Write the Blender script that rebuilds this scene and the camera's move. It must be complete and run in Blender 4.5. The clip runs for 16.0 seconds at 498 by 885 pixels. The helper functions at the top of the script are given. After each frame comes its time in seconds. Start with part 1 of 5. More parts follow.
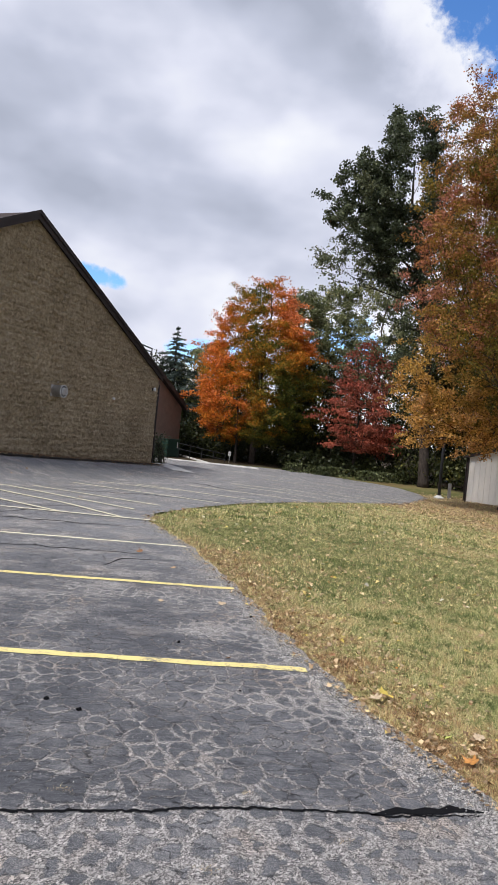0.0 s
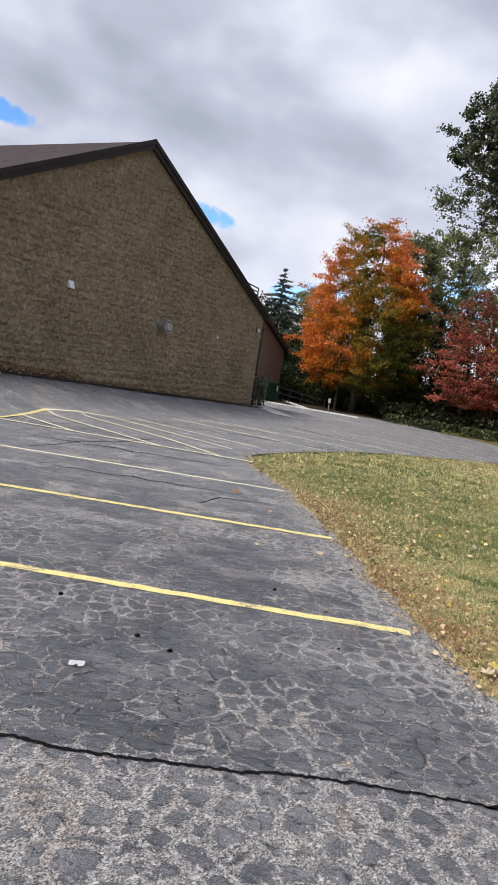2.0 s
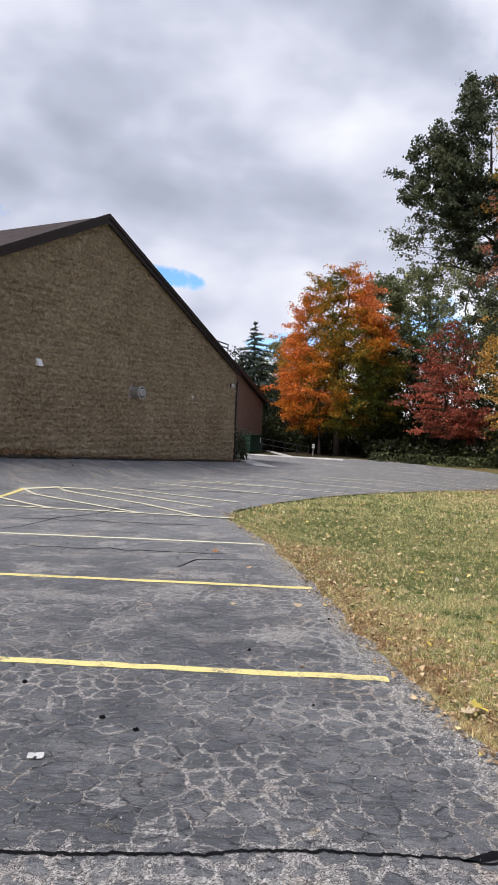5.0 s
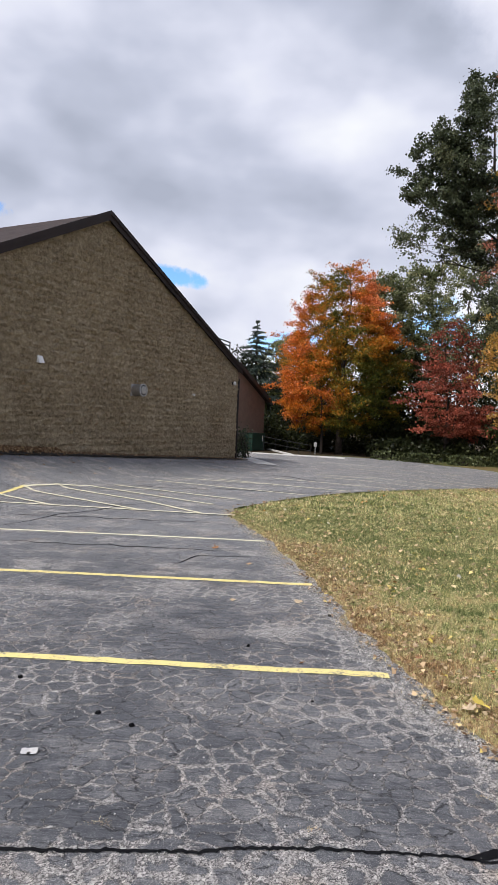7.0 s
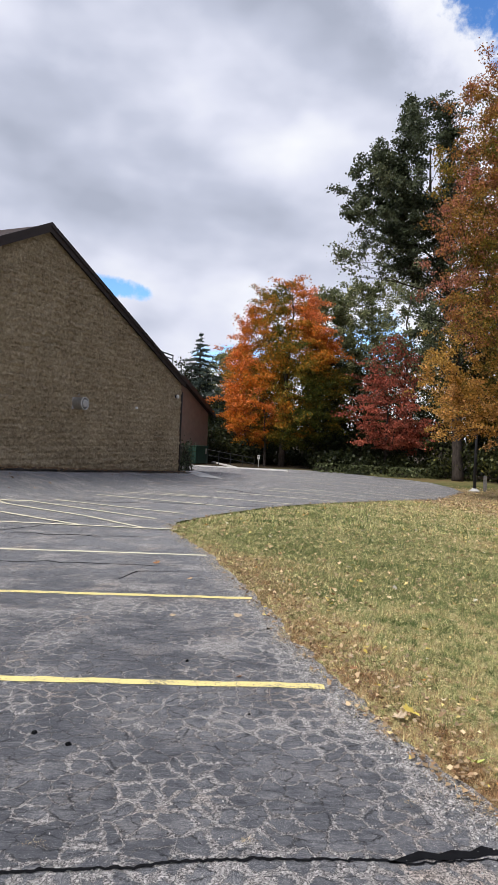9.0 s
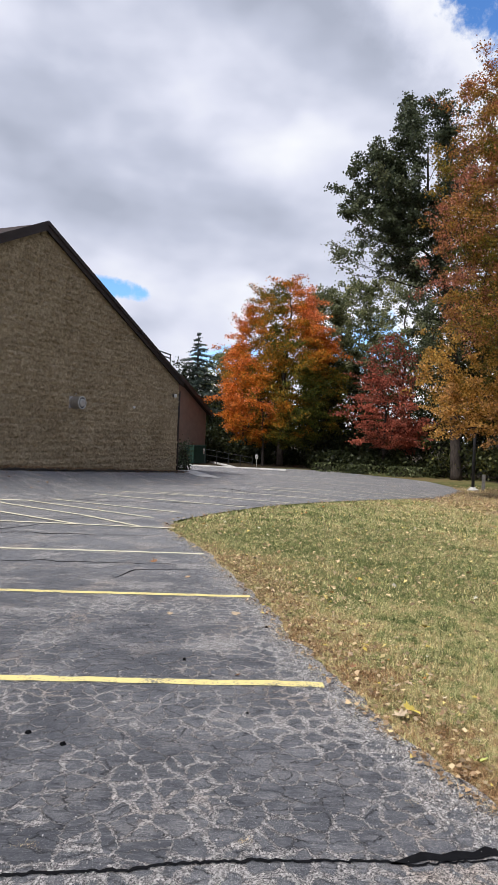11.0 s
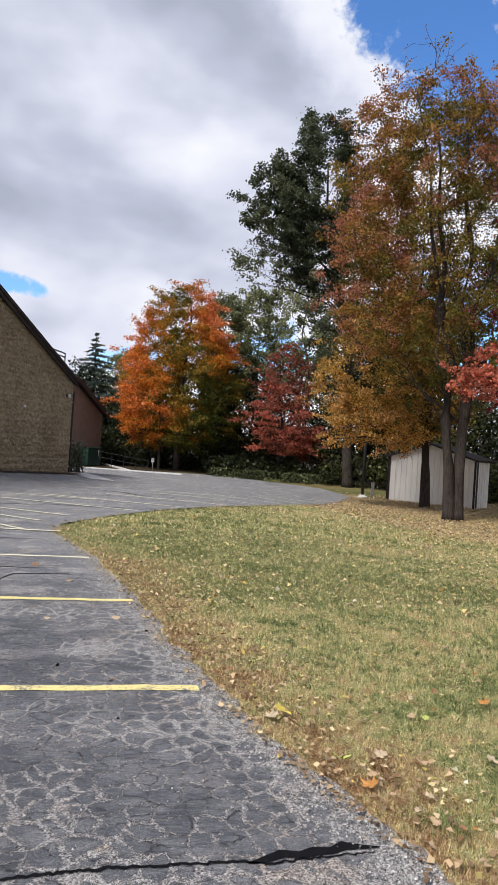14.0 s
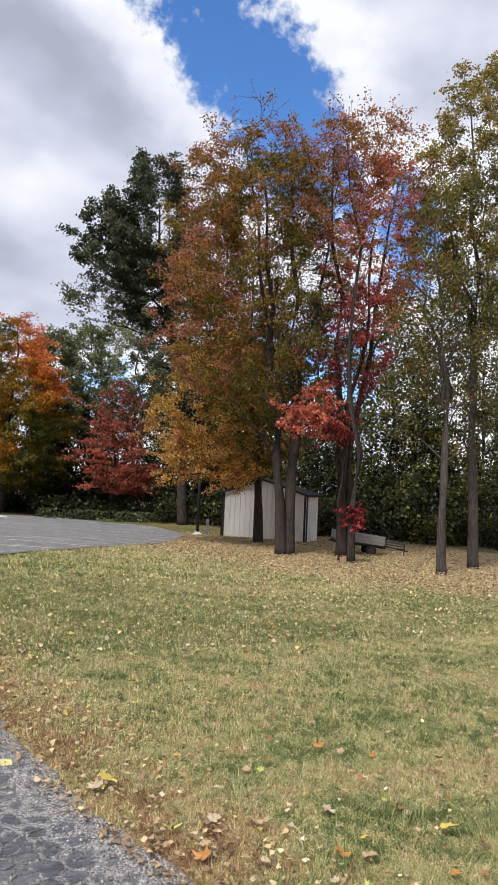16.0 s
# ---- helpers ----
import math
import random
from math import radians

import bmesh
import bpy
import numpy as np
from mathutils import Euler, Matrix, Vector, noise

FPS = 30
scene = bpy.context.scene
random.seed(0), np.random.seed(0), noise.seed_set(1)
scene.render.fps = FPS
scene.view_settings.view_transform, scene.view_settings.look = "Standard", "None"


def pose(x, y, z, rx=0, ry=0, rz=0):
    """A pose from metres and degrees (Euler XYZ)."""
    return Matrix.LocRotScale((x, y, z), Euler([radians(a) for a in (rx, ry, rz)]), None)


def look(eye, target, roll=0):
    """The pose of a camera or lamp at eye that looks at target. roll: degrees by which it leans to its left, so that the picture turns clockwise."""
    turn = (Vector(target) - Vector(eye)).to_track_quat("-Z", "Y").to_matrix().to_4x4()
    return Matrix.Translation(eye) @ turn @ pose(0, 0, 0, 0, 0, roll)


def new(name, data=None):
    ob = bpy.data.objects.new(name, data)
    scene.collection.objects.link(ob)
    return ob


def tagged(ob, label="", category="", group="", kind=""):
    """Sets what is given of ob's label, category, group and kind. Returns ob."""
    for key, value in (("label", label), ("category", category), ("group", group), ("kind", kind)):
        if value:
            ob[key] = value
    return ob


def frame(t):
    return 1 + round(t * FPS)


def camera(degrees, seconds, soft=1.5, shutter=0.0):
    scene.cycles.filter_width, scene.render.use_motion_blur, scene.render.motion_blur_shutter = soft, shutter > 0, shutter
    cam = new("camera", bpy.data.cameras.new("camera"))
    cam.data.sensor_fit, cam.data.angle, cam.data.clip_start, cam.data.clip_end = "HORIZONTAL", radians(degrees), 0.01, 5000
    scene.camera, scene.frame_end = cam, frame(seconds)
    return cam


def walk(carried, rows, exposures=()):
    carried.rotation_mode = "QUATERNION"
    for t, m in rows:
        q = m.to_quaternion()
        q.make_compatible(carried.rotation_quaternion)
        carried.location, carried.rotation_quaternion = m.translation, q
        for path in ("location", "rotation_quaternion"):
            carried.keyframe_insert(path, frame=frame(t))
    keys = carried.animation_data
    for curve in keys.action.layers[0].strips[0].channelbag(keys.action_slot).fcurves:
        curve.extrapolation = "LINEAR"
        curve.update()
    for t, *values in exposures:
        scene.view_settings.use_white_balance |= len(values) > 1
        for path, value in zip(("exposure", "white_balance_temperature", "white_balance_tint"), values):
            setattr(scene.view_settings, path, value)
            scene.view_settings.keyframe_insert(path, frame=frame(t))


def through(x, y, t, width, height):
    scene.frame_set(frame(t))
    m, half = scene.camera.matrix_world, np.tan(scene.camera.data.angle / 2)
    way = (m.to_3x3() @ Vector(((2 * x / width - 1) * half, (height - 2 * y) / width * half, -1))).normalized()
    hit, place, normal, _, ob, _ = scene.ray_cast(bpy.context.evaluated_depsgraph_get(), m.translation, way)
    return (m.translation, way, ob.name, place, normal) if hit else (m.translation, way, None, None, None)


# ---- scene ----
cam = camera(38.7, 16.0, soft=1.0)
PATH = [
    (0, (-0.215, -0.981, 1.844), (-0.033, 1.011, 1.819), 5.4),
    (0.5, (-0.146, -0.86, 1.81), (0.036, 1.131, 1.754), 6.0),
    (1, (-0.16, -0.7, 1.814), (-0.008, 1.292, 1.715), 7.4),
    (1.5, (-0.236, -0.564, 1.775), (-0.172, 1.429, 1.626), 8.1),
    (2, (-0.295, -0.564, 1.764), (-0.364, 1.423, 1.555), 8.8),
    (2.5, (-0.306, -0.562, 1.776), (-0.448, 1.42, 1.553), 8.0),
    (3, (-0.174, -0.578, 1.807), (-0.252, 1.413, 1.636), 5.1),
    (3.5, (-0.065, -0.628, 1.828), (-0.096, 1.369, 1.716), 3.2),
    (4, (0.033, -0.618, 1.824), (0.005, 1.381, 1.758), 2.5),
    (4.5, (0.022, -0.574, 1.833), (-0.02, 1.425, 1.78), 2.7),
    (5, (0.0, -0.524, 1.827), (-0.059, 1.474, 1.769), 2.2),
    (7.3, (0.038, -0.46, 1.782), (-0.028, 1.538, 1.721), 2.3),
    (7.5, (0.062, -0.472, 1.791), (0.014, 1.527, 1.739), 2.0),
    (8, (0.081, -0.471, 1.804), (0.089, 1.528, 1.767), 1.9),
    (8.5, (0.09, -0.512, 1.812), (0.151, 1.487, 1.788), 1.8),
    (8.7, (0.072, -0.561, 1.827), (0.159, 1.437, 1.806), 2.3),
    (11, (0.081, -0.482, 1.786), (0.176, 1.515, 1.766), 2.1),
    (11.5, (0.077, -0.505, 1.814), (0.174, 1.492, 1.792), 2.0),
    (12, (0.087, -0.493, 1.795), (0.202, 1.503, 1.776), 2.5),
    (12.5, (0.111, -0.493, 1.785), (0.257, 1.501, 1.767), 2.4),
    (13, (0.14, -0.504, 1.781), (0.329, 1.487, 1.762), 2.6),
    (13.5, (0.166, -0.523, 1.772), (0.428, 1.46, 1.76), 3.0),
    (14, (0.21, -0.485, 1.773), (0.586, 1.479, 1.781), 3.6),
    (14.5, (0.263, -0.363, 1.806), (0.815, 1.559, 1.858), 4.1),
    (15, (0.285, -0.266, 1.791), (0.984, 1.606, 1.887), 3.7),
    (15.5, (0.263, -0.234, 1.784), (1.039, 1.606, 1.903), 3.2),
    (16, (0.337, -0.25, 1.793), (1.146, 1.574, 1.93), 2.5),
]
walk(cam, [(t, look(eye, target, roll)) for t, eye, target, roll in PATH], exposures=[(0.0, 0.0), (16.0, 0.0)])

# ---- world: broken cloud over a blue sky ----
SUN_AZ, SUN_EL = -128.0, 51.0        # degrees east of +y, and above the horizon


def math_node(nt, op, a, b=None, clamp=False):
    n = nt.nodes.new("ShaderNodeMath")
    n.operation, n.use_clamp = op, clamp
    for i, v in enumerate((a, b)):
        if v is None:
            continue
        if isinstance(v, (int, float)):
            n.inputs[i].default_value = v
        else:
            nt.links.new(v, n.inputs[i])
    return n.outputs[0]


def range_node(nt, v, lo, hi, to_lo=0.0, to_hi=1.0, smooth=True):
    n = nt.nodes.new("ShaderNodeMapRange")
    n.interpolation_type = "SMOOTHSTEP" if smooth else "LINEAR"
    nt.links.new(v, n.inputs["Value"])
    for k, x in zip(("From Min", "From Max", "To Min", "To Max"), (lo, hi, to_lo, to_hi)):
        n.inputs[k].default_value = x
    return n.outputs["Result"]


def noise_node(nt, vec, scale, detail=4.0, rough=0.55, distort=0.0):
    n = nt.nodes.new("ShaderNodeTexNoise")
    n.inputs["Scale"].default_value, n.inputs["Detail"].default_value = scale, detail
    n.inputs["Roughness"].default_value, n.inputs["Distortion"].default_value = rough, distort
    if vec is not None:
        nt.links.new(vec, n.inputs["Vector"])
    return n


def mix_color(nt, f, a, b, blend="MIX"):
    n = nt.nodes.new("ShaderNodeMix")
    n.data_type, n.blend_type = "RGBA", blend
    for sock, v in ((n.inputs[0], f), (n.inputs[6], a), (n.inputs[7], b)):
        if isinstance(v, (int, float)):
            sock.default_value = v
        elif isinstance(v, tuple):
            sock.default_value = (*v[:3], 1)
        else:
            nt.links.new(v, sock)
    return n.outputs[2]


def ramp(nt, f, stops):
    n = nt.nodes.new("ShaderNodeValToRGB")
    els = n.color_ramp.elements
    while len(els) < len(stops):
        els.new(0.5)
    for e, (p, c) in zip(els, stops):
        e.position, e.color = p, (*c, 1) if isinstance(c, tuple) else (c, c, c, 1)
    nt.links.new(f, n.inputs[0])
    return n.outputs[0]


world = bpy.data.worlds.new("world")
scene.world = world
world.use_nodes = True
wt = world.node_tree
wt.nodes.clear()
coord = wt.nodes.new("ShaderNodeTexCoord").outputs["Generated"]
sep = wt.nodes.new("ShaderNodeSeparateXYZ")
wt.links.new(coord, sep.inputs[0])
DX, DY, DZ = sep.outputs
azim = math_node(wt, "MULTIPLY", math_node(wt, "ARCTAN2", DX, DY), 57.2958)
elev = math_node(wt, "MULTIPLY", math_node(wt, "ARCSINE", DZ), 57.2958)
warp = noise_node(wt, coord, 7.0, 7.0, 0.62)
ragged = noise_node(wt, coord, 26.0, 6.0, 0.6)
warp_v = math_node(wt, "ADD", math_node(wt, "MULTIPLY", math_node(wt, "SUBTRACT", warp.outputs[0], 0.5), 4.6),
                   math_node(wt, "MULTIPLY", math_node(wt, "SUBTRACT", ragged.outputs[0], 0.5), 4.6))
# openings in the cloud: azimuth, elevation, long and short half widths, turn of the long axis
holes = None
for az, el, ra, re, turned in ((23.0, 31.0, 14.0, 3.7, -52.0), (36.0, 21.0, 5.5, 2.4, -70.0), (-9.0, 11.25, 2.4, 0.7, -12.0), (12.5, 6.8, 3.0, 2.4, 0.0),
                               (1.4, 6.0, 2.8, 1.0, 0.0), (-24.0, 15.2, 2.4, 0.7, -8.0), (27.0, 9.0, 6.0, 4.0, 0.0),
                               (95.0, 40.0, 22.0, 10.0, 12.0), (-110.0, 35.0, 20.0, 9.0, 6.0), (170.0, 50.0, 30.0, 10.0, 0.0)):
    ca, sa = math.cos(radians(turned)), math.sin(radians(turned))
    a0 = math_node(wt, "MULTIPLY", math_node(wt, "SUBTRACT", azim, az), math.cos(radians(el)))
    b0 = math_node(wt, "SUBTRACT", elev, el)
    a = math_node(wt, "ADD", math_node(wt, "MULTIPLY", a0, ca), math_node(wt, "MULTIPLY", b0, sa))
    b = math_node(wt, "SUBTRACT", math_node(wt, "MULTIPLY", b0, ca), math_node(wt, "MULTIPLY", a0, sa))
    a2 = math_node(wt, "POWER", math_node(wt, "ABSOLUTE", math_node(wt, "DIVIDE", a, ra)), 2.0)
    b2 = math_node(wt, "POWER", math_node(wt, "ABSOLUTE", math_node(wt, "DIVIDE", b, re)), 2.0)
    d = math_node(wt, "SUBTRACT", math_node(wt, "ADD", a2, b2), 1.0)
    first = d if holes is None else first
    holes = d if holes is None else math_node(wt, "MINIMUM", holes, d)
cover = range_node(wt, math_node(wt, "ADD", holes, warp_v), -0.5, 0.75)
mapn = wt.nodes.new("ShaderNodeMapping")
mapn.inputs["Scale"].default_value = (1.0, 1.0, 1.75)
mapn.inputs["Rotation"].default_value = (0, 0.12, 0)
mapn.inputs["Location"].default_value = (3.3, 1.7, 0.4)
wt.links.new(coord, mapn.inputs[0])
body = noise_node(wt, mapn.outputs[0], 3.6, 3.0, 0.45, 0.2)
fine = noise_node(wt, mapn.outputs[0], 10.0, 3.0, 0.45, 0.1)
shade = math_node(wt, "ADD", math_node(wt, "MULTIPLY", body.outputs[0], 0.76), math_node(wt, "MULTIPLY", fine.outputs[0], 0.24))
edge_glow = range_node(wt, math_node(wt, "ADD", first, warp_v), 0.3, 7.0, 0.17, 0.0)
low_glow = range_node(wt, elev, 5.0, 15.0, 0.09, 0.0)
shade = math_node(wt, "ADD", math_node(wt, "ADD", shade, edge_glow), low_glow)
cloud = ramp(wt, shade, [(0.35, (0.41, 0.445, 0.55)), (0.46, (0.53, 0.565, 0.69)), (0.56, (0.71, 0.735, 0.86)), (0.68, (0.92, 0.935, 0.985))])
sky = wt.nodes.new("ShaderNodeTexSky")
sky.sky_type, sky.sun_disc = "NISHITA", False
sky.dust_density, sky.ozone_density = 0.0, 6.0
sky.sun_elevation, sky.sun_rotation = radians(SUN_EL), radians(SUN_AZ)
bg_sky, bg_cloud = wt.nodes.new("ShaderNodeBackground"), wt.nodes.new("ShaderNodeBackground")
deep = wt.nodes.new("ShaderNodeHueSaturation")
deep.inputs["Saturation"].default_value, deep.inputs["Hue"].default_value = 1.14, 0.505
wt.links.new(sky.outputs[0], deep.inputs["Color"])
wt.links.new(deep.outputs[0], bg_sky.inputs[0])
bg_sky.inputs[1].default_value = 0.21
wt.links.new(cloud, bg_cloud.inputs[0])
bg_cloud.inputs[1].default_value = 1.06
mixw = wt.nodes.new("ShaderNodeMixShader")
wt.links.new(cover, mixw.inputs[0])
wt.links.new(bg_sky.outputs[0], mixw.inputs[1])
wt.links.new(bg_cloud.outputs[0], mixw.inputs[2])
wout = wt.nodes.new("ShaderNodeOutputWorld")
wt.links.new(mixw.outputs[0], wout.inputs[0])

sun = new("sun", bpy.data.lights.new("sun", "SUN"))
sun.data.energy, sun.data.angle, sun.data.color = 4.2, radians(15), (1.0, 0.975, 0.94)
SUN_DIR = Vector((math.sin(radians(SUN_AZ)) * math.cos(radians(SUN_EL)), math.cos(radians(SUN_AZ)) * math.cos(radians(SUN_EL)), math.sin(radians(SUN_EL))))
sun.matrix_world = look(SUN_DIR * 60, (0, 0, 0))


# ---- materials ----
def material(name, rough=0.8, metal=0.0, spec=0.3):
    m = bpy.data.materials.new(name)
    m.use_nodes = True
    nt = m.node_tree
    b = nt.nodes["Principled BSDF"]
    b.inputs["Roughness"].default_value, b.inputs["Metallic"].default_value = rough, metal
    b.inputs["Specular IOR Level"].default_value = spec
    return m, nt, b


def bump(nt, b, height, strength, dist):
    n = nt.nodes.new("ShaderNodeBump")
    n.inputs["Strength"].default_value, n.inputs["Distance"].default_value = strength, dist
    nt.links.new(height, n.inputs["Height"])
    nt.links.new(n.outputs[0], b.inputs["Normal"])


def place(nt, scale=(1, 1, 1)):
    g = nt.nodes.new("ShaderNodeNewGeometry").outputs["Position"]
    m = nt.nodes.new("ShaderNodeMapping")
    m.inputs["Scale"].default_value = scale
    nt.links.new(g, m.inputs[0])
    return m.outputs[0]


def local(nt, scale=(1, 1, 1)):
    g = nt.nodes.new("ShaderNodeTexCoord").outputs["Object"]
    m = nt.nodes.new("ShaderNodeMapping")
    m.inputs["Scale"].default_value = scale
    nt.links.new(g, m.inputs[0])
    return m.outputs[0]


def simple(name, color, rough=0.7, metal=0.0, scale=6.0, vary=0.25, bump_d=0.004, stretch=(1, 1, 1), spec=0.3):
    """Plain paint, metal, wood or concrete with two scales of variation and a fine relief."""
    m, nt, b = material(name, rough, metal, spec)
    v = local(nt, stretch)
    n1, n2 = noise_node(nt, v, scale, 5, 0.6), noise_node(nt, v, scale * 9, 3, 0.6)
    f = math_node(nt, "ADD", math_node(nt, "MULTIPLY", n1.outputs[0], 0.65), math_node(nt, "MULTIPLY", n2.outputs[0], 0.35))
    lo, hi = tuple(c * (1 - vary) for c in color), tuple(min(1, c * (1 + vary)) for c in color)
    nt.links.new(ramp(nt, f, [(0.3, lo), (0.7, hi)]), b.inputs["Base Color"])
    nt.links.new(range_node(nt, n2.outputs[0], 0.2, 0.8, rough - 0.08, min(1, rough + 0.1)), b.inputs["Roughness"])
    bump(nt, b, f, 0.5, bump_d)
    return m


def asphalt_material():
    """Weathered lot: dark binder broken into plates by a net of cracks, and pale gravel where the binder has worn away."""
    m, nt, b = material("worn_asphalt", 0.85, 0, 0.35)
    p = place(nt)
    wob = noise_node(nt, p, 2.6, 7, 0.72)
    addv = nt.nodes.new("ShaderNodeVectorMath")
    addv.operation = "MULTIPLY_ADD"
    nt.links.new(wob.outputs["Color"], addv.inputs[0])
    addv.inputs[1].default_value = (0.30, 0.26, 0)
    nt.links.new(p, addv.inputs[2])
    wp = addv.outputs[0]

    def cells(vec, scale, feature="DISTANCE_TO_EDGE"):
        v = nt.nodes.new("ShaderNodeTexVoronoi")
        v.voronoi_dimensions, v.feature = "2D", feature
        v.inputs["Scale"].default_value = scale
        nt.links.new(vec, v.inputs["Vector"])
        return v

    def attr(name):
        a = nt.nodes.new("ShaderNodeAttribute")
        a.attribute_name = name
        return a.outputs["Fac"]
    flatp = nt.nodes.new("ShaderNodeVectorMath")
    flatp.operation = "MULTIPLY"
    nt.links.new(wp, flatp.inputs[0])
    flatp.inputs[1].default_value = (0.4, 1.25, 1)
    squarish = nt.nodes.new("ShaderNodeVectorMath")
    squarish.operation = "MULTIPLY"
    nt.links.new(wp, squarish.inputs[0])
    squarish.inputs[1].default_value = (1.0, 0.86, 1)
    plates = cells(squarish.outputs[0], 7.4).outputs["Distance"]
    plate_rnd = cells(squarish.outputs[0], 7.4, "F1").outputs["Color"]
    long_cracks = cells(flatp.outputs[0], 7.5).outputs["Distance"]
    r = nt.nodes.new("ShaderNodeSeparateColor")
    nt.links.new(plate_rnd, r.inputs[0])
    r = math_node(nt, "SUBTRACT", r.outputs[0], 0.5)         # each plate wears at its own pace
    wear = noise_node(nt, p, 0.6, 5, 0.65)                   # where the binder is gone
    wear2 = noise_node(nt, p, 3.2, 5, 0.7)
    grain = noise_node(nt, p, 190, 2, 0.75)
    blot = noise_node(nt, p, 22, 4, 0.7)
    stones, pebbles, chips = cells(p, 190, "F1"), cells(p, 95, "F1"), cells(p, 300, "F1")
    fibre = noise_node(nt, place(nt, (11, 55, 1)), 1.0, 5, 0.7, 0.6)   # fine ripples left by the paver
    wall_shade, far_sheen = attr("wall_shade"), attr("far_sheen")
    w = math_node(nt, "ADD", math_node(nt, "MULTIPLY", wear.outputs[0], 0.5), math_node(nt, "MULTIPLY", wear2.outputs[0], 0.42))
    w = math_node(nt, "ADD", w, 0.04)
    w = math_node(nt, "SUBTRACT", math_node(nt, "ADD", w, math_node(nt, "MULTIPLY", attr("worn"), 0.17)), math_node(nt, "MULTIPLY", wall_shade, 0.15))
    rag = math_node(nt, "ADD", math_node(nt, "MULTIPLY", math_node(nt, "SUBTRACT", grain.outputs[0], 0.5), 0.30), math_node(nt, "MULTIPLY", math_node(nt, "SUBTRACT", blot.outputs[0], 0.5), 0.30))
    width = math_node(nt, "ADD", range_node(nt, w, 0.39, 0.70, -0.005, 0.23, False), math_node(nt, "MULTIPLY", r, 0.09))
    width = math_node(nt, "SUBTRACT", width, math_node(nt, "MULTIPLY", far_sheen, 0.22))
    joint = math_node(nt, "MULTIPLY", plates, 0.8)
    near_joint = math_node(nt, "ADD", math_node(nt, "SUBTRACT", width, joint), rag)
    bare = range_node(nt, near_joint, 0.0, 0.05)
    bare = math_node(nt, "MAXIMUM", bare, range_node(nt, math_node(nt, "ADD", w, rag), 0.72, 0.80))
    blotch = noise_node(nt, place(nt, (0.9, 1.15, 1)), 1.5, 8, 0.78).outputs[0]       # scoured, paler stretches farther out
    blotch = range_node(nt, math_node(nt, "ADD", blotch, math_node(nt, "MULTIPLY", rag, 0.5)), 0.48, 0.59)
    bare = math_node(nt, "MAXIMUM", bare, math_node(nt, "MULTIPLY", blotch, math_node(nt, "ADD", 0.2, range_node(nt, far_sheen, 0.02, 0.25, 0.0, 0.65))))
    crack = math_node(nt, "MULTIPLY", range_node(nt, plates, 0.006, 0.024, 1.0, 0.0), range_node(nt, blot.outputs[0], 0.47, 0.57))
    thin = math_node(nt, "MULTIPLY", range_node(nt, long_cracks, 0.006, 0.02, 1.0, 0.0), range_node(nt, wear2.outputs[0], 0.40, 0.50))
    crack = math_node(nt, "MAXIMUM", math_node(nt, "MULTIPLY", crack, range_node(nt, bare, 0, 1, 1.0, 0.5)), math_node(nt, "MULTIPLY", thin, range_node(nt, bare, 0, 1, 1.0, 0.25)))
    pale = mix_color(nt, range_node(nt, pebbles.outputs["Color"], 0.5, 0.9), stones.outputs["Color"], pebbles.outputs["Color"])
    stone_c = ramp(nt, pale, [(0.10, (0.04, 0.037, 0.037)), (0.36, (0.19, 0.174, 0.168)), (0.62, (0.40, 0.37, 0.35)), (0.9, (0.74, 0.70, 0.665))])
    tint = noise_node(nt, p, 1.3, 3, 0.6).outputs[0]         # rusty fines between the stones
    stone_c = mix_color(nt, range_node(nt, tint, 0.5, 0.72, 0.0, 0.5), stone_c, mix_color(nt, 1.0, stone_c, (1.0, 0.82, 0.66), "MULTIPLY"))
    tone = noise_node(nt, p, 0.4, 5, 0.65).outputs[0]
    seal = mix_color(nt, range_node(nt, tone, 0.35, 0.65), (0.056, 0.058, 0.067), (0.098, 0.100, 0.111))
    seal = mix_color(nt, range_node(nt, blot.outputs[0], 0.4, 0.75, 0.0, 0.6), seal, (0.085, 0.086, 0.094))
    # grazing sky sheen on the far lot, put into the seal as paler colour
    seal = mix_color(nt, math_node(nt, "MULTIPLY", far_sheen, range_node(nt, noise_node(nt, place(nt, (0.14, 1.3, 1)), 1.1, 6, 0.72).outputs[0], 0.36, 0.64, 0.2, 1.0)), seal, (0.22, 0.218, 0.225))
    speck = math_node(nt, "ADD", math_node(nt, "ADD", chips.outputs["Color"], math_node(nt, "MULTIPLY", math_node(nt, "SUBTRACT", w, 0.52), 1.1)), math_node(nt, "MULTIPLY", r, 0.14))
    speck = math_node(nt, "ADD", speck, math_node(nt, "MULTIPLY", far_sheen, 0.35))
    seal = mix_color(nt, range_node(nt, speck, 0.66, 0.9, 0.0, 0.75), seal, (0.36, 0.352, 0.348))
    seal = mix_color(nt, range_node(nt, fibre.outputs[0], 0.52, 0.66, 0.0, 0.5), seal, (0.26, 0.25, 0.25))
    seal = mix_color(nt, range_node(nt, fibre.outputs[0], 0.33, 0.45, 0.7, 0.0), seal, (0.022, 0.022, 0.025))
    seal = mix_color(nt, range_node(nt, grain.outputs[0], 0.35, 0.55, 0.5, 0.0), seal, (0.026, 0.026, 0.029))
    # the building's shade along its wall, painted as darker seal
    seal = mix_color(nt, math_node(nt, "MULTIPLY", wall_shade, 0.6), seal, (0.062, 0.062, 0.067))
    col = mix_color(nt, bare, seal, stone_c)
    col = mix_color(nt, math_node(nt, "MULTIPLY", crack, 0.9), col, (0.014, 0.014, 0.015))
    nt.links.new(col, b.inputs["Base Color"])
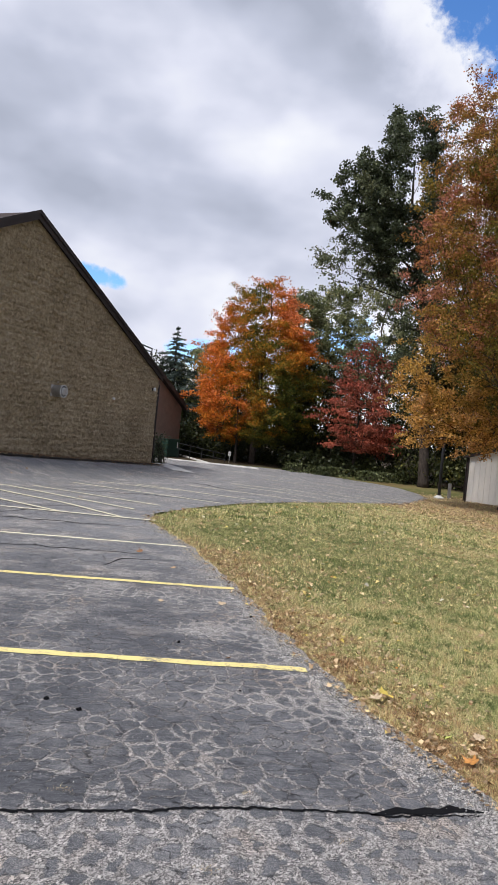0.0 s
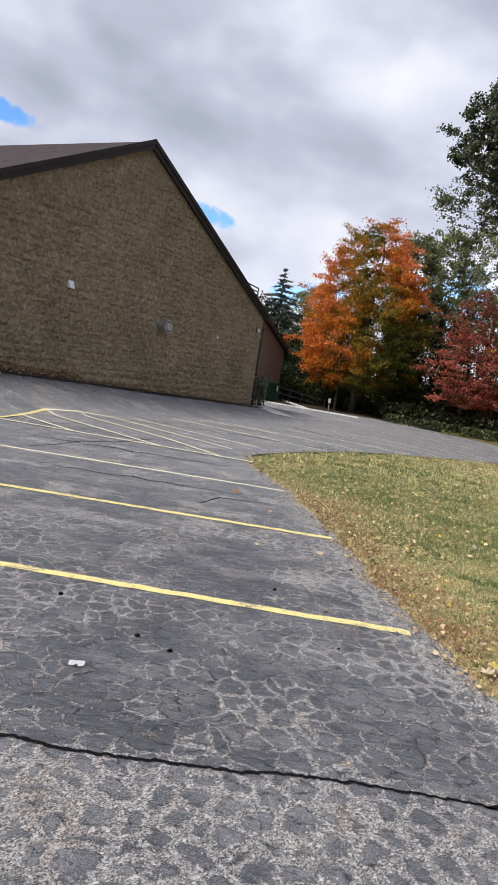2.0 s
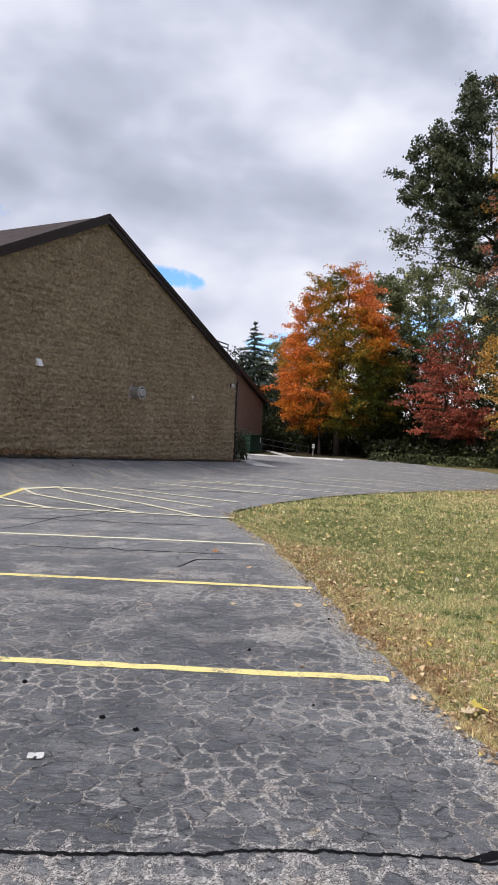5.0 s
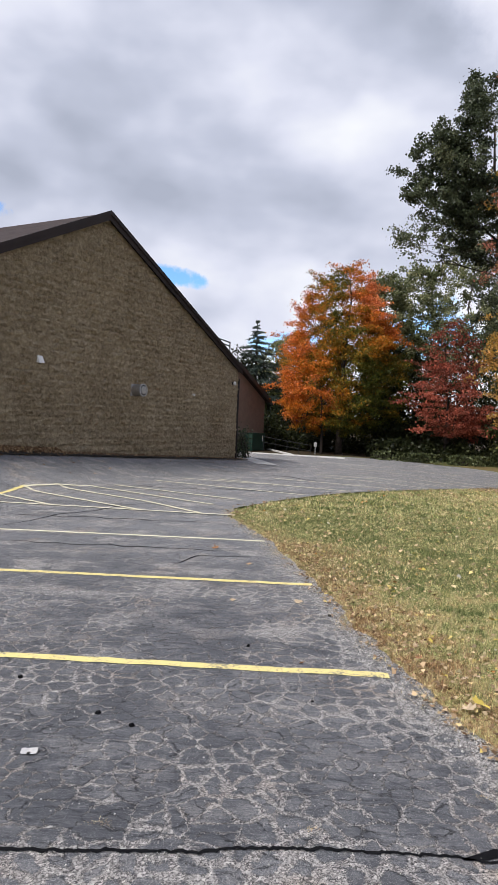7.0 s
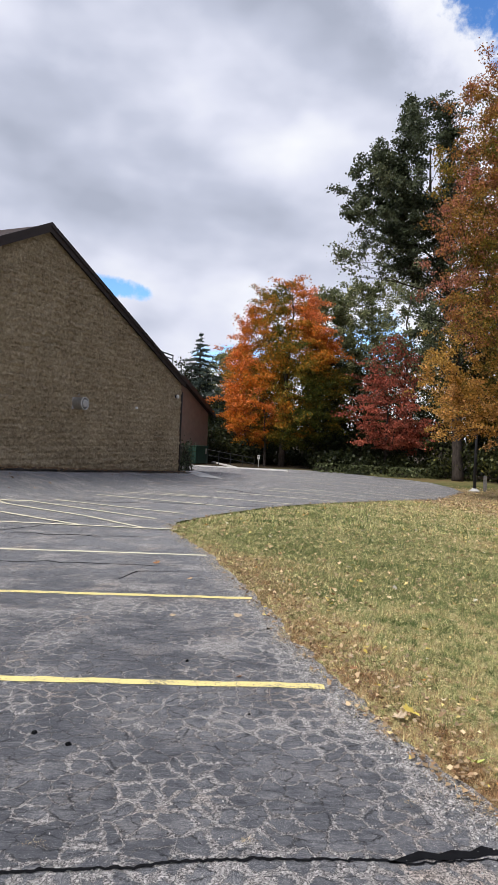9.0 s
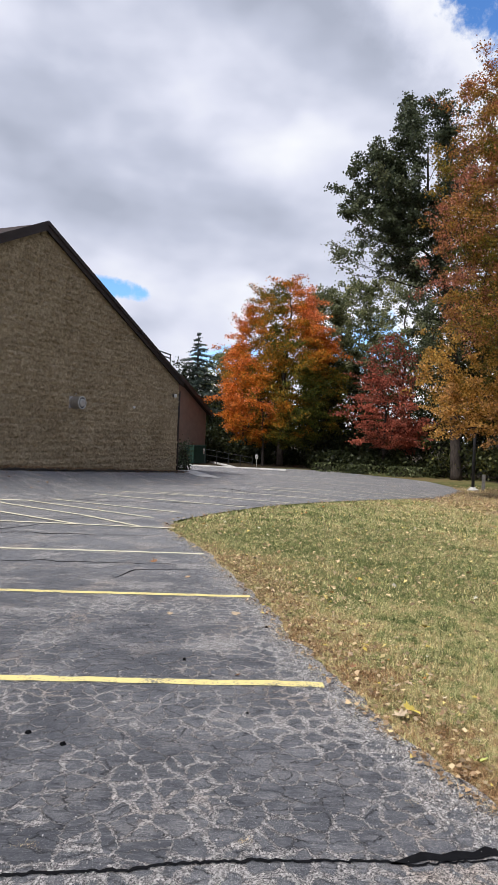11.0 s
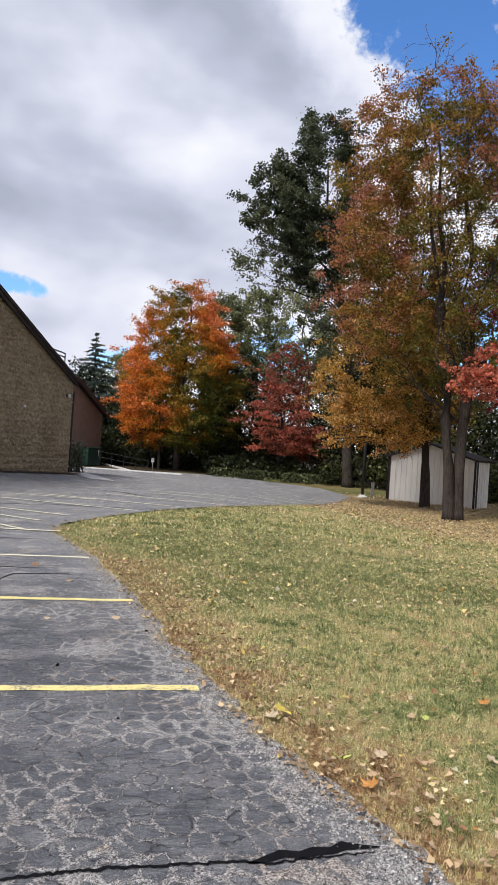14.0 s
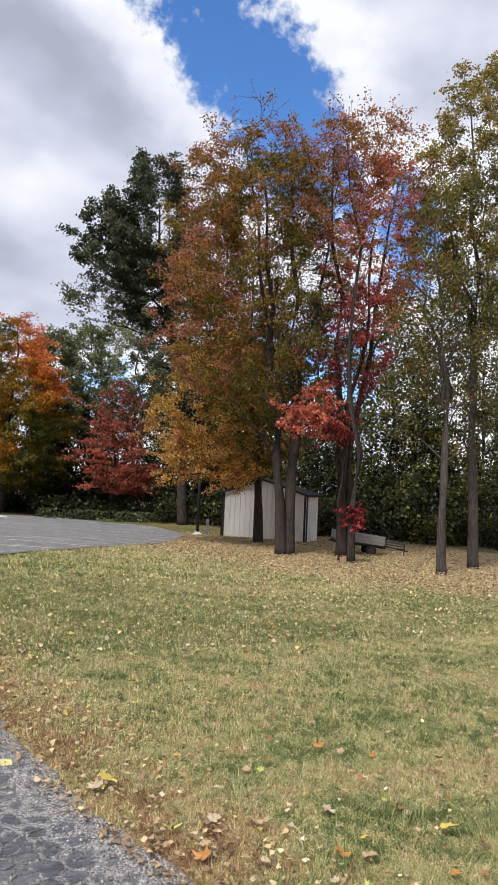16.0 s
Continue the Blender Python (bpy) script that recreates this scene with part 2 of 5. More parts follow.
    nt.links.new(range_node(nt, bare, 0, 1, 0.6, 0.95), b.inputs["Roughness"])
    h = math_node(nt, "SUBTRACT", math_node(nt, "SUBTRACT", math_node(nt, "MULTIPLY", grain.outputs[0], 0.4), crack), math_node(nt, "MULTIPLY", bare, 0.45))
    h = math_node(nt, "ADD", h, math_node(nt, "MULTIPLY", math_node(nt, "MULTIPLY", bare, stones.outputs["Distance"]), -0.5))
    bump(nt, b, h, 1.0, 0.016)
    return m


def soil_material():
    """Turf floor: thatch, soil and short grass; dry by the edge, leaf-strewn under the trees, dark humus in the woods."""
    m, nt, b = material("turf", 0.95, 0, 0.1)
    p = place(nt)
    n1, n2, n3 = noise_node(nt, p, 0.5, 5, 0.6), noise_node(nt, p, 3.5, 5, 0.65), noise_node(nt, p, 45, 3, 0.7)
    dry, lit = nt.nodes.new("ShaderNodeAttribute"), nt.nodes.new("ShaderNodeAttribute")
    dry.attribute_name, lit.attribute_name = "dry", "litter"
    f = math_node(nt, "ADD", math_node(nt, "MULTIPLY", n1.outputs[0], 0.5), math_node(nt, "MULTIPLY", n2.outputs[0], 0.5))
    f = math_node(nt, "ADD", f, math_node(nt, "MULTIPLY", dry.outputs["Fac"], 0.35))
    c = ramp(nt, f, [(0.26, (0.035, 0.05, 0.015)), (0.46, (0.10, 0.11, 0.035)), (0.66, (0.20, 0.17, 0.07)), (0.9, (0.19, 0.12, 0.055))])
    c = mix_color(nt, math_node(nt, "MULTIPLY", n3.outputs[0], 0.5), c, (0.07, 0.07, 0.03))
    leafy = ramp(nt, noise_node(nt, p, 14, 3, 0.7).outputs[0], [(0.35, (0.16, 0.11, 0.06)), (0.5, (0.40, 0.29, 0.17)), (0.65, (0.56, 0.43, 0.27))])
    c = mix_color(nt, range_node(nt, math_node(nt, "ADD", lit.outputs["Fac"], math_node(nt, "MULTIPLY", math_node(nt, "SUBTRACT", n2.outputs[0], 0.5), 0.9)), 0.25, 0.8), c, leafy)
    wood = nt.nodes.new("ShaderNodeAttribute")
    wood.attribute_name = "wood"
    humus = ramp(nt, n2.outputs[0], [(0.35, (0.022, 0.018, 0.012)), (0.65, (0.075, 0.055, 0.032))])
    c = mix_color(nt, wood.outputs["Fac"], c, humus)
    nt.links.new(c, b.inputs["Base Color"])
    bump(nt, b, n3.outputs[0], 0.8, 0.03)
    return m


def leaf_material(name, stops, rough=0.55, through=0.3):
    """Leaves: the colour runs with the clump's own tint and differs from leaf to leaf; thin, so some light comes through."""
    m, nt, b = material(name, rough, 0, 0.25)
    att = nt.nodes.new("ShaderNodeAttribute")
    att.attribute_name = "tint"
    rnd = nt.nodes.new("ShaderNodeNewGeometry").outputs["Random Per Island"]
    f = math_node(nt, "ADD", att.outputs["Fac"], math_node(nt, "MULTIPLY", math_node(nt, "SUBTRACT", rnd, 0.5), 0.35), True)
    c = ramp(nt, f, stops)
    vary = nt.nodes.new("ShaderNodeVectorMath")
    vary.operation = "SCALE"
    nt.links.new(c, vary.inputs[0])
    nt.links.new(range_node(nt, math_node(nt, "FRACT", math_node(nt, "MULTIPLY", rnd, 7.3)), 0.0, 1.0, 0.45, 1.5, False), vary.inputs["Scale"])
    c = vary.outputs[0]
    nt.links.new(c, b.inputs["Base Color"])
    t = nt.nodes.new("ShaderNodeBsdfTranslucent")
    nt.links.new(c, t.inputs[0])
    mx = nt.nodes.new("ShaderNodeMixShader")
    mx.inputs[0].default_value = through
    nt.links.new(b.outputs[0], mx.inputs[1])
    nt.links.new(t.outputs[0], mx.inputs[2])
    nt.links.new(mx.outputs[0], nt.nodes["Material Output"].inputs[0])
    return m


def bark_material(name, dark, light):
    m, nt, b = material(name, 0.9, 0, 0.15)
    v = local(nt, (9, 9, 1.6))
    n1, n2 = noise_node(nt, v, 2.2, 6, 0.7, 0.6), noise_node(nt, local(nt), 1.2, 3, 0.5)
    f = math_node(nt, "ADD", math_node(nt, "MULTIPLY", n1.outputs[0], 0.75), math_node(nt, "MULTIPLY", n2.outputs[0], 0.25))
    nt.links.new(ramp(nt, f, [(0.35, dark), (0.62, light)]), b.inputs["Base Color"])
    bump(nt, b, n1.outputs[0], 0.9, 0.03)
    return m


def block_material():
    """Split-face concrete block, brown, each block a little different."""
    m, nt, b = material("split_face_block", 0.95, 0, 0.1)
    p = place(nt)
    rnd = nt.nodes.new("ShaderNodeObjectInfo").outputs["Random"]
    isl = nt.nodes.new("ShaderNodeNewGeometry").outputs["Random Per Island"]
    r = math_node(nt, "FRACT", math_node(nt, "ADD", rnd, math_node(nt, "MULTIPLY", isl, 3.7)))
    n1, n2, n3 = noise_node(nt, p, 9, 5, 0.75), noise_node(nt, p, 45, 4, 0.75), noise_node(nt, p, 0.6, 4, 0.6)
    f = math_node(nt, "ADD", math_node(nt, "MULTIPLY", n1.outputs[0], 0.47), math_node(nt, "MULTIPLY", n2.outputs[0], 0.4))
    f = math_node(nt, "ADD", f, math_node(nt, "MULTIPLY", n3.outputs[0], 0.13))
    f = math_node(nt, "ADD", f, math_node(nt, "MULTIPLY", math_node(nt, "SUBTRACT", r, 0.5), 0.035))
    c = ramp(nt, f, [(0.37, (0.165, 0.122, 0.07)), (0.5, (0.41, 0.322, 0.205)), (0.64, (0.68, 0.56, 0.385))])
    nt.links.new(c, b.inputs["Base Color"])
    bump(nt, b, math_node(nt, "ADD", math_node(nt, "MULTIPLY", n1.outputs[0], 0.7), math_node(nt, "MULTIPLY", n2.outputs[0], 0.4)), 1.0, 0.14)
    return m


def shingle_material():
    m, nt, b = material("brown_shingle", 0.9, 0, 0.15)
    v = local(nt)
    br = nt.nodes.new("ShaderNodeTexBrick")
    br.inputs["Scale"].default_value = 1.0
    br.inputs["Brick Width"].default_value, br.inputs["Row Height"].default_value = 0.32, 0.14
    br.inputs["Mortar Size"].default_value = 0.006
    br.inputs["Color1"].default_value, br.inputs["Color2"].default_value = (0.034, 0.025, 0.024, 1), (0.065, 0.048, 0.046, 1)
    br.inputs["Mortar"].default_value = (0.05, 0.04, 0.035, 1)
    sp = nt.nodes.new("ShaderNodeSeparateXYZ")
    nt.links.new(v, sp.inputs[0])
    cb = nt.nodes.new("ShaderNodeCombineXYZ")
    nt.links.new(sp.outputs[1], cb.inputs[0])
    nt.links.new(math_node(nt, "MULTIPLY", sp.outputs[2], 2.2), cb.inputs[1])
    nt.links.new(cb.outputs[0], br.inputs["Vector"])
    c = mix_color(nt, math_node(nt, "MULTIPLY", noise_node(nt, v, 1.1, 5, 0.6).outputs[0], 0.5), br.outputs["Color"], (0.048, 0.036, 0.034))
    nt.links.new(c, b.inputs["Base Color"])
    bump(nt, b, br.outputs["Fac"], 0.6, -0.01)
    return m


def paint_material(name, color, wear=0.5):
    """Road paint, scuffed so that the asphalt grey comes through in spots."""
    m, nt, b = material(name, 0.75, 0, 0.3)
    p = place(nt)
    n1, n2 = noise_node(nt, p, 60, 4, 0.7), noise_node(nt, p, 4, 4, 0.6)
    f = math_node(nt, "ADD", math_node(nt, "MULTIPLY", n1.outputs[0], 0.6), math_node(nt, "MULTIPLY", n2.outputs[0], 0.4))
    gone = range_node(nt, f, wear, wear + 0.08)
    c = mix_color(nt, n2.outputs[0], tuple(x * 0.85 for x in color), color)
    nt.links.new(mix_color(nt, gone, c, (0.14, 0.14, 0.14)), b.inputs["Base Color"])
    bump(nt, b, n1.outputs[0], 0.5, 0.006)
    return m


M_ASPHALT, M_SOIL, M_BLOCK, M_SHINGLE = asphalt_material(), soil_material(), block_material(), shingle_material()
M_YELLOW, M_WHITE = paint_material("yellow_paint", (0.80, 0.655, 0.26), 0.515), paint_material("pale_paint", (0.72, 0.66, 0.48), 0.55)
M_CRACK = simple("crack_filler", (0.008, 0.008, 0.009), 0.95, 0, 20, 0.4, spec=0.05)
M_MORTAR = simple("mortar", (0.36, 0.28, 0.18), 0.95, 0, 8, 0.2)
M_FASCIA = simple("dark_brown_trim", (0.030, 0.021, 0.019), 0.5, 0, 3, 0.25, 0.001)
M_SIDING = simple("brown_siding", (0.23, 0.165, 0.13), 0.8, 0, 2.5, 0.18, 0.002)
M_GREEN = simple("green_paint", (0.020, 0.052, 0.036), 0.55, 0, 4, 0.25, 0.001)
M_GALV = simple("galvanised_metal", (0.50, 0.485, 0.465), 0.45, 0.45, 9, 0.2, 0.001)
M_LAMP = simple("off_white_lamp_housing", (0.82, 0.80, 0.77), 0.5, 0, 10, 0.1, 0.001)
M_BLACK = simple("black_metal", (0.02, 0.02, 0.022), 0.5, 0, 10, 0.3, 0.001)
M_CONC = simple("pale_concrete", (0.54, 0.52, 0.49), 0.9, 0, 3, 0.25, 0.004)
M_SHED = simple("cream_ribbed_steel", (0.80, 0.76, 0.69), 0.5, 0, 1.2, 0.12, 0.002, (3, 3, 0.5))
M_WOOD = simple("grey_weathered_wood", (0.25, 0.235, 0.215), 0.85, 0, 3, 0.4, 0.004, (1, 8, 8))
M_DARKWOOD = simple("dark_wood", (0.05, 0.045, 0.04), 0.85, 0, 3, 0.4, 0.004, (1, 8, 8))
M_RUBBER = simple("black_rubber", (0.018, 0.018, 0.018), 0.8, 0, 10, 0.3, 0.002)
M_BARK = bark_material("grey_bark", (0.045, 0.036, 0.03), (0.17, 0.145, 0.125))
M_BARK_MID = bark_material("brown_grey_bark", (0.028, 0.023, 0.02), (0.11, 0.094, 0.082))
M_BARK_DARK = bark_material("dark_bark", (0.018, 0.014, 0.012), (0.075, 0.06, 0.05))
M_LEAF = {
    "maple": leaf_material("maple_leaf", [(0.0, (0.085, 0.105, 0.018)), (0.25, (0.20, 0.16, 0.02)), (0.42, (0.46, 0.21, 0.02)), (0.65, (0.66, 0.19, 0.02)), (0.85, (0.70, 0.205, 0.04)), (1.0, (0.74, 0.27, 0.11))], 0.55, 0.4),
    "gold": leaf_material("gold_brown_leaf", [(0.0, (0.085, 0.088, 0.015)), (0.3, (0.21, 0.16, 0.025)), (0.5, (0.32, 0.185, 0.032)), (0.75, (0.37, 0.16, 0.055)), (1.0, (0.44, 0.175, 0.12))], 0.55, 0.4),
    "yellow": leaf_material("yellow_leaf", [(0.0, (0.24, 0.17, 0.03)), (0.5, (0.56, 0.31, 0.07)), (1.0, (0.66, 0.38, 0.17))], 0.55, 0.4),
    "red": leaf_material("red_leaf", [(0.0, (0.16, 0.10, 0.04)), (0.35, (0.25, 0.08, 0.05)), (0.7, (0.45, 0.115, 0.07)), (1.0, (0.66, 0.21, 0.12))], 0.55, 0.4),
    "crimson": leaf_material("crimson_leaf", [(0.0, (0.12, 0.025, 0.025)), (0.5, (0.27, 0.035, 0.04)), (1.0, (0.46, 0.10, 0.08))], 0.55, 0.35),
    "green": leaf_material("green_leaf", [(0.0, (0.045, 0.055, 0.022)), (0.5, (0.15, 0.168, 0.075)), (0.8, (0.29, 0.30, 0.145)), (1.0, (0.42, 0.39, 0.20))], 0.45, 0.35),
    "dark": leaf_material("dark_green_leaf", [(0.0, (0.034, 0.044, 0.022)), (0.6, (0.08, 0.096, 0.05)), (1.0, (0.17, 0.178, 0.09))], 0.4, 0.3),
    "olive": leaf_material("olive_leaf", [(0.0, (0.05, 0.06, 0.016)), (0.5, (0.18, 0.165, 0.04)), (0.8, (0.35, 0.275, 0.06)), (1.0, (0.44, 0.29, 0.12))], 0.5, 0.4),
    # darkened leaf colours: the wood's deep shade is put into the paint
    "shade": leaf_material("shaded_undergrowth_leaf", [(0.0, (0.016, 0.022, 0.008)), (0.5, (0.05, 0.056, 0.017)), (0.8, (0.12, 0.115, 0.03)), (1.0, (0.26, 0.22, 0.06))], 0.5, 0.3),
    "spruce": leaf_material("spruce_needle", [(0.0, (0.028, 0.042, 0.034)), (1.0, (0.10, 0.13, 0.105))], 0.6, 0.1),
    "fallen": leaf_material("fallen_leaf", [(0.0, (0.18, 0.10, 0.05)), (0.35, (0.42, 0.29, 0.165)), (0.6, (0.58, 0.44, 0.26)), (0.8, (0.55, 0.42, 0.10)), (0.92, (0.62, 0.58, 0.46)), (1.0, (0.45, 0.16, 0.03))], 0.7, 0.15),
    "stone": leaf_material("loose_stone", [(0.0, (0.08, 0.078, 0.075)), (0.5, (0.26, 0.25, 0.24)), (1.0, (0.52, 0.50, 0.47))], 0.85, 0.0),
    "grass": leaf_material("grass_blade", [(0.0, (0.10, 0.14, 0.04)), (0.22, (0.27, 0.30, 0.11)), (0.45, (0.54, 0.515, 0.22)), (0.68, (0.78, 0.67, 0.36)), (0.86, (0.64, 0.43, 0.22)), (1.0, (0.28, 0.15, 0.07))], 0.6, 0.25),
}


# ---- building blocks ----
def box(bm, x0, x1, y0, y1, z0, z1, m=None):
    vs = [bm.verts.new(Vector(c)) for c in ((x0, y0, z0), (x1, y0, z0), (x1, y1, z0), (x0, y1, z0), (x0, y0, z1), (x1, y0, z1), (x1, y1, z1), (x0, y1, z1))]
    if m is not None:
        for v in vs:
            v.co = m @ v.co
    for f in ((0, 3, 2, 1), (4, 5, 6, 7), (0, 1, 5, 4), (1, 2, 6, 5), (2, 3, 7, 6), (3, 0, 4, 7)):
        bm.faces.new([vs[i] for i in f])
    return vs


def rounded_box(bm, x0, x1, y0, y1, z0, z1, r=0.01, m=None):
    vs = box(bm, x0, x1, y0, y1, z0, z1, m)
    es = {e for v in vs for e in v.link_edges}
    bmesh.ops.bevel(bm, geom=list(es), offset=r, segments=2, affect="EDGES", profile=0.5)


def prism(bm, poly, y0, y1):
    """A polygon in x, z drawn out from y0 to y1."""
    a, b = [bm.verts.new((x, y0, z)) for x, z in poly], [bm.verts.new((x, y1, z)) for x, z in poly]
    bm.faces.new(a), bm.faces.new(b[::-1])
    n = len(poly)
    for i in range(n):
        bm.faces.new((a[i], b[i], b[(i + 1) % n], a[(i + 1) % n]))


def tube(bm, path, radii, sides=8, cap=True):
    rings = []
    for i, p in enumerate(path):
        p = Vector(p)
        d = (Vector(path[min(i + 1, len(path) - 1)]) - Vector(path[max(i - 1, 0)])).normalized()
        s = d.orthogonal().normalized() if abs(d.z) < 0.95 else Vector((1, 0, 0)).cross(d).normalized()
        t = d.cross(s)
        rings.append([bm.verts.new(p + radii[i] * (math.cos(k * math.tau / sides) * s + math.sin(k * math.tau / sides) * t)) for k in range(sides)])
    for a, b in zip(rings, rings[1:]):
        best = min(range(sides), key=lambda o: (a[0].co - b[o].co).length)
        for k in range(sides):
            bm.faces.new((a[k], a[(k + 1) % sides], b[(k + 1 + best) % sides], b[(k + best) % sides]))
    if cap:
        bm.faces.new(rings[-1]), bm.faces.new(rings[0][::-1])


def lathe(bm, profile, sides=20, m=None):
    """Radius, z pairs turned round the z axis."""
    rings = []
    for r, z in profile:
        rings.append([bm.verts.new((r * math.cos(k * math.tau / sides), r * math.sin(k * math.tau / sides), z)) for k in range(sides)])
    for a, b in zip(rings, rings[1:]):
        for k in range(sides):
            bm.faces.new((a[k], a[(k + 1) % sides], b[(k + 1) % sides], b[k]))
    bm.faces.new(rings[0][::-1]), bm.faces.new(rings[-1])
    if m is not None:
        for ring in rings:
            for v in ring:
                v.co = m @ v.co


def mesh_of(name, bm, mat, smooth=False):
    bmesh.ops.recalc_face_normals(bm, faces=bm.faces[:])
    me = bpy.data.meshes.new(name)
    bm.to_mesh(me)
    bm.free()
    me.materials.append(mat)
    if smooth:
        me.polygons.foreach_set("use_smooth", [True] * len(me.polygons))
    return me


def part(name, bm, mat, parent, label="", smooth=False, kind=""):
    ob = new(name, mesh_of(name, bm, mat, smooth))
    ob.parent = parent
    return tagged(ob, label, kind=kind)


def thing(name, label, category, m=None, group="", kind=""):
    ob = new(name)
    ob.empty_display_size = 0.2
    if m is not None:
        ob.matrix_world = m
    return tagged(ob, label, category, group, kind)


def quads_object(name, verts, mat, parent=None, tint=None, smooth=False):
    """verts: n x k x 3 array of separate leaves or blades of k corners."""
    n, k = verts.shape[:2]
    me = bpy.data.meshes.new(name)
    me.vertices.add(n * k)
    me.vertices.foreach_set("co", np.ascontiguousarray(verts, dtype=np.float32).ravel())
    me.loops.add(n * k)
    me.loops.foreach_set("vertex_index", np.arange(n * k, dtype=np.int32))
    me.polygons.add(n)
    me.polygons.foreach_set("loop_start", np.arange(n, dtype=np.int32) * k)
    me.update(calc_edges=True)
    if tint is not None:
        a = me.attributes.new("tint", "FLOAT", "POINT")
        a.data.foreach_set("value", np.repeat(np.asarray(tint, dtype=np.float32), k))
    me.materials.append(mat)
    ob = new(name, me)
    ob.parent = parent
    return ob


# ---- the lie of the land ----
WALL_TURN = 63.0
CX, CY = -1.54, 29.44                                   # the block wall's far corner
UX, UY = math.cos(radians(WALL_TURN)), math.sin(radians(WALL_TURN))


def smooth01(x):
    x = np.clip(x, 0, 1)
    return x * x * (3 - 2 * x)


def ground_z(x, y):
    """Height of the ground: level lot, a rise up to the building, a shallow fall towards the shed."""
    x, y = np.asarray(x, dtype=float), np.asarray(y, dtype=float)
    u, w = (x - CX) * UX + (y - CY) * UY, (x - CX) * UY - (y - CY) * UX
    zb = np.where(u < 0, 0.17 - 0.045 * np.clip(u, -14, 0), 0.17 * (1 - smooth01(u / 6)))
    z = zb * (1 - smooth01(w / 3.3))
    z = z * (1 - smooth01((-w - 14) / 20))
    return z - 0.4 * smooth01((x - 2.5) / 8) * smooth01((y - 4) / 12) * (1 - smooth01((y - 30) / 14))


EDGE = ((-60, 6.0), (-5, 3.4), (0, 2.2), (2.45, 1.62), (2.74, 1.54), (3.13, 1.40), (3.84, 1.16), (4.35, 1.10), (4.77, 0.98), (6.29, 0.73), (7.3, 0.57), (10.0, 0.0),
        (11.66, -0.41), (12.6, -0.72), (13.87, -0.78), (14.4, -0.5), (15.6, 0.15), (17.33, 1.22), (19.8, 3.63), (25.9, 8.5), (31.0, 11.2), (33.0, 11.5), (35.5, 11.1), (36.6, 10.2), (37.6, 8.6), (39.5, 6.0))
EY, EX = [e[0] for e in EDGE], [e[1] for e in EDGE]


LATTICE = np.random.default_rng(3).uniform(size=(64, 64))


def value_noise(x, y):
    """Smooth lattice noise from 0 to 1."""
    xi, yi = np.floor(x).astype(int), np.floor(y).astype(int)
    fx, fy = smooth01(x - xi), smooth01(y - yi)
    a, b = LATTICE[xi % 64, yi % 64], LATTICE[(xi + 1) % 64, yi % 64]
    c, d = LATTICE[xi % 64, (yi + 1) % 64], LATTICE[(xi + 1) % 64, (yi + 1) % 64]
    return (a + (b - a) * fx) * (1 - fy) + (c + (d - c) * fx) * fy


def lawn_edge(y):
    y = np.asarray(y, dtype=float)
    return np.interp(y, EY, EX) + 0.09 * (value_noise(y * 1.7, y * 0 + 3.3) - 0.5) + 0.07 * (value_noise(y * 6.1, y * 0 + 8.1) - 0.5) + 0.05 * (value_noise(y * 17.0, y * 0 + 5.7) - 0.5)


def lawn_dry(x, y):
    d = x - lawn_edge(y)
    band = (1 - smooth01((d - 0.15) / 1.3)) * (1 - smooth01((y - 10) / 4))
    wave = 0.45 * value_noise(x * 0.55 + 11, y * 0.75) + 0.3 * value_noise(x * 2.1, y * 2.6 + 7) + 0.25 * value_noise(x * 6.3 + 5, y * 6.3)
    far = 0.25 * smooth01((y - 9) / 5) * smooth01((x - 2) / 3)
    return np.clip(0.95 * band + 1.7 * (wave - 0.47) + far, 0, 1)


def litter(x, y):
    """How thickly fallen leaves lie."""
    under = smooth01((x + 0.42 * y - 15.4) / 3.0) * (1 - smooth01((x + 0.35 * y - 29) / 4))
    return np.clip(under * smooth01((y - 6) / 6) * (1 - smooth01((y - 31.5) / 2.5)), 0, 1)


def wood_floor(x, y):
    """Bare leaf mould under the trees beyond the lot and behind the shed."""
    return smooth01((np.maximum(y - 39.4, np.where(y > 8, (x + y - 50.5) * 0.7, -9)) + 1.2 * (value_noise(x * 0.9, y * 0.9) - 0.5)) / 1.4)


def sheet(name, xs, ys, mat, attrs, lift=0.0):
    X, Y = np.meshgrid(xs, ys)
    return sheet_xy(name, X, Y, mat, attrs, lift)


def sheet_xy(name, X, Y, mat, attrs, lift=0.0):
    h, w = X.shape
    Z = ground_z(X, Y) + (lift(X, Y) if callable(lift) else lift)
    me = bpy.data.meshes.new(name)
    co = np.stack([X, Y, Z], -1).reshape(-1, 3)
    i = (np.arange(h - 1)[:, None] * w + np.arange(w - 1)[None]).ravel()
    faces = np.stack([i, i + 1, i + w + 1, i + w], -1)
    me.vertices.add(len(co))
    me.vertices.foreach_set("co", co.astype(np.float32).ravel())
    me.loops.add(faces.size)
    me.loops.foreach_set("vertex_index", faces.astype(np.int32).ravel())
    me.polygons.add(len(faces))
    me.polygons.foreach_set("loop_start", np.arange(len(faces), dtype=np.int32) * 4)
    me.polygons.foreach_set("use_smooth", [True] * len(faces))
    me.update(calc_edges=True)
    for key, fn in attrs.items():
        a = me.attributes.new(key, "FLOAT", "POINT")
        a.data.foreach_set("value", fn(X, Y).astype(np.float32).ravel())
    me.materials.append(mat)
    return new(name, me)


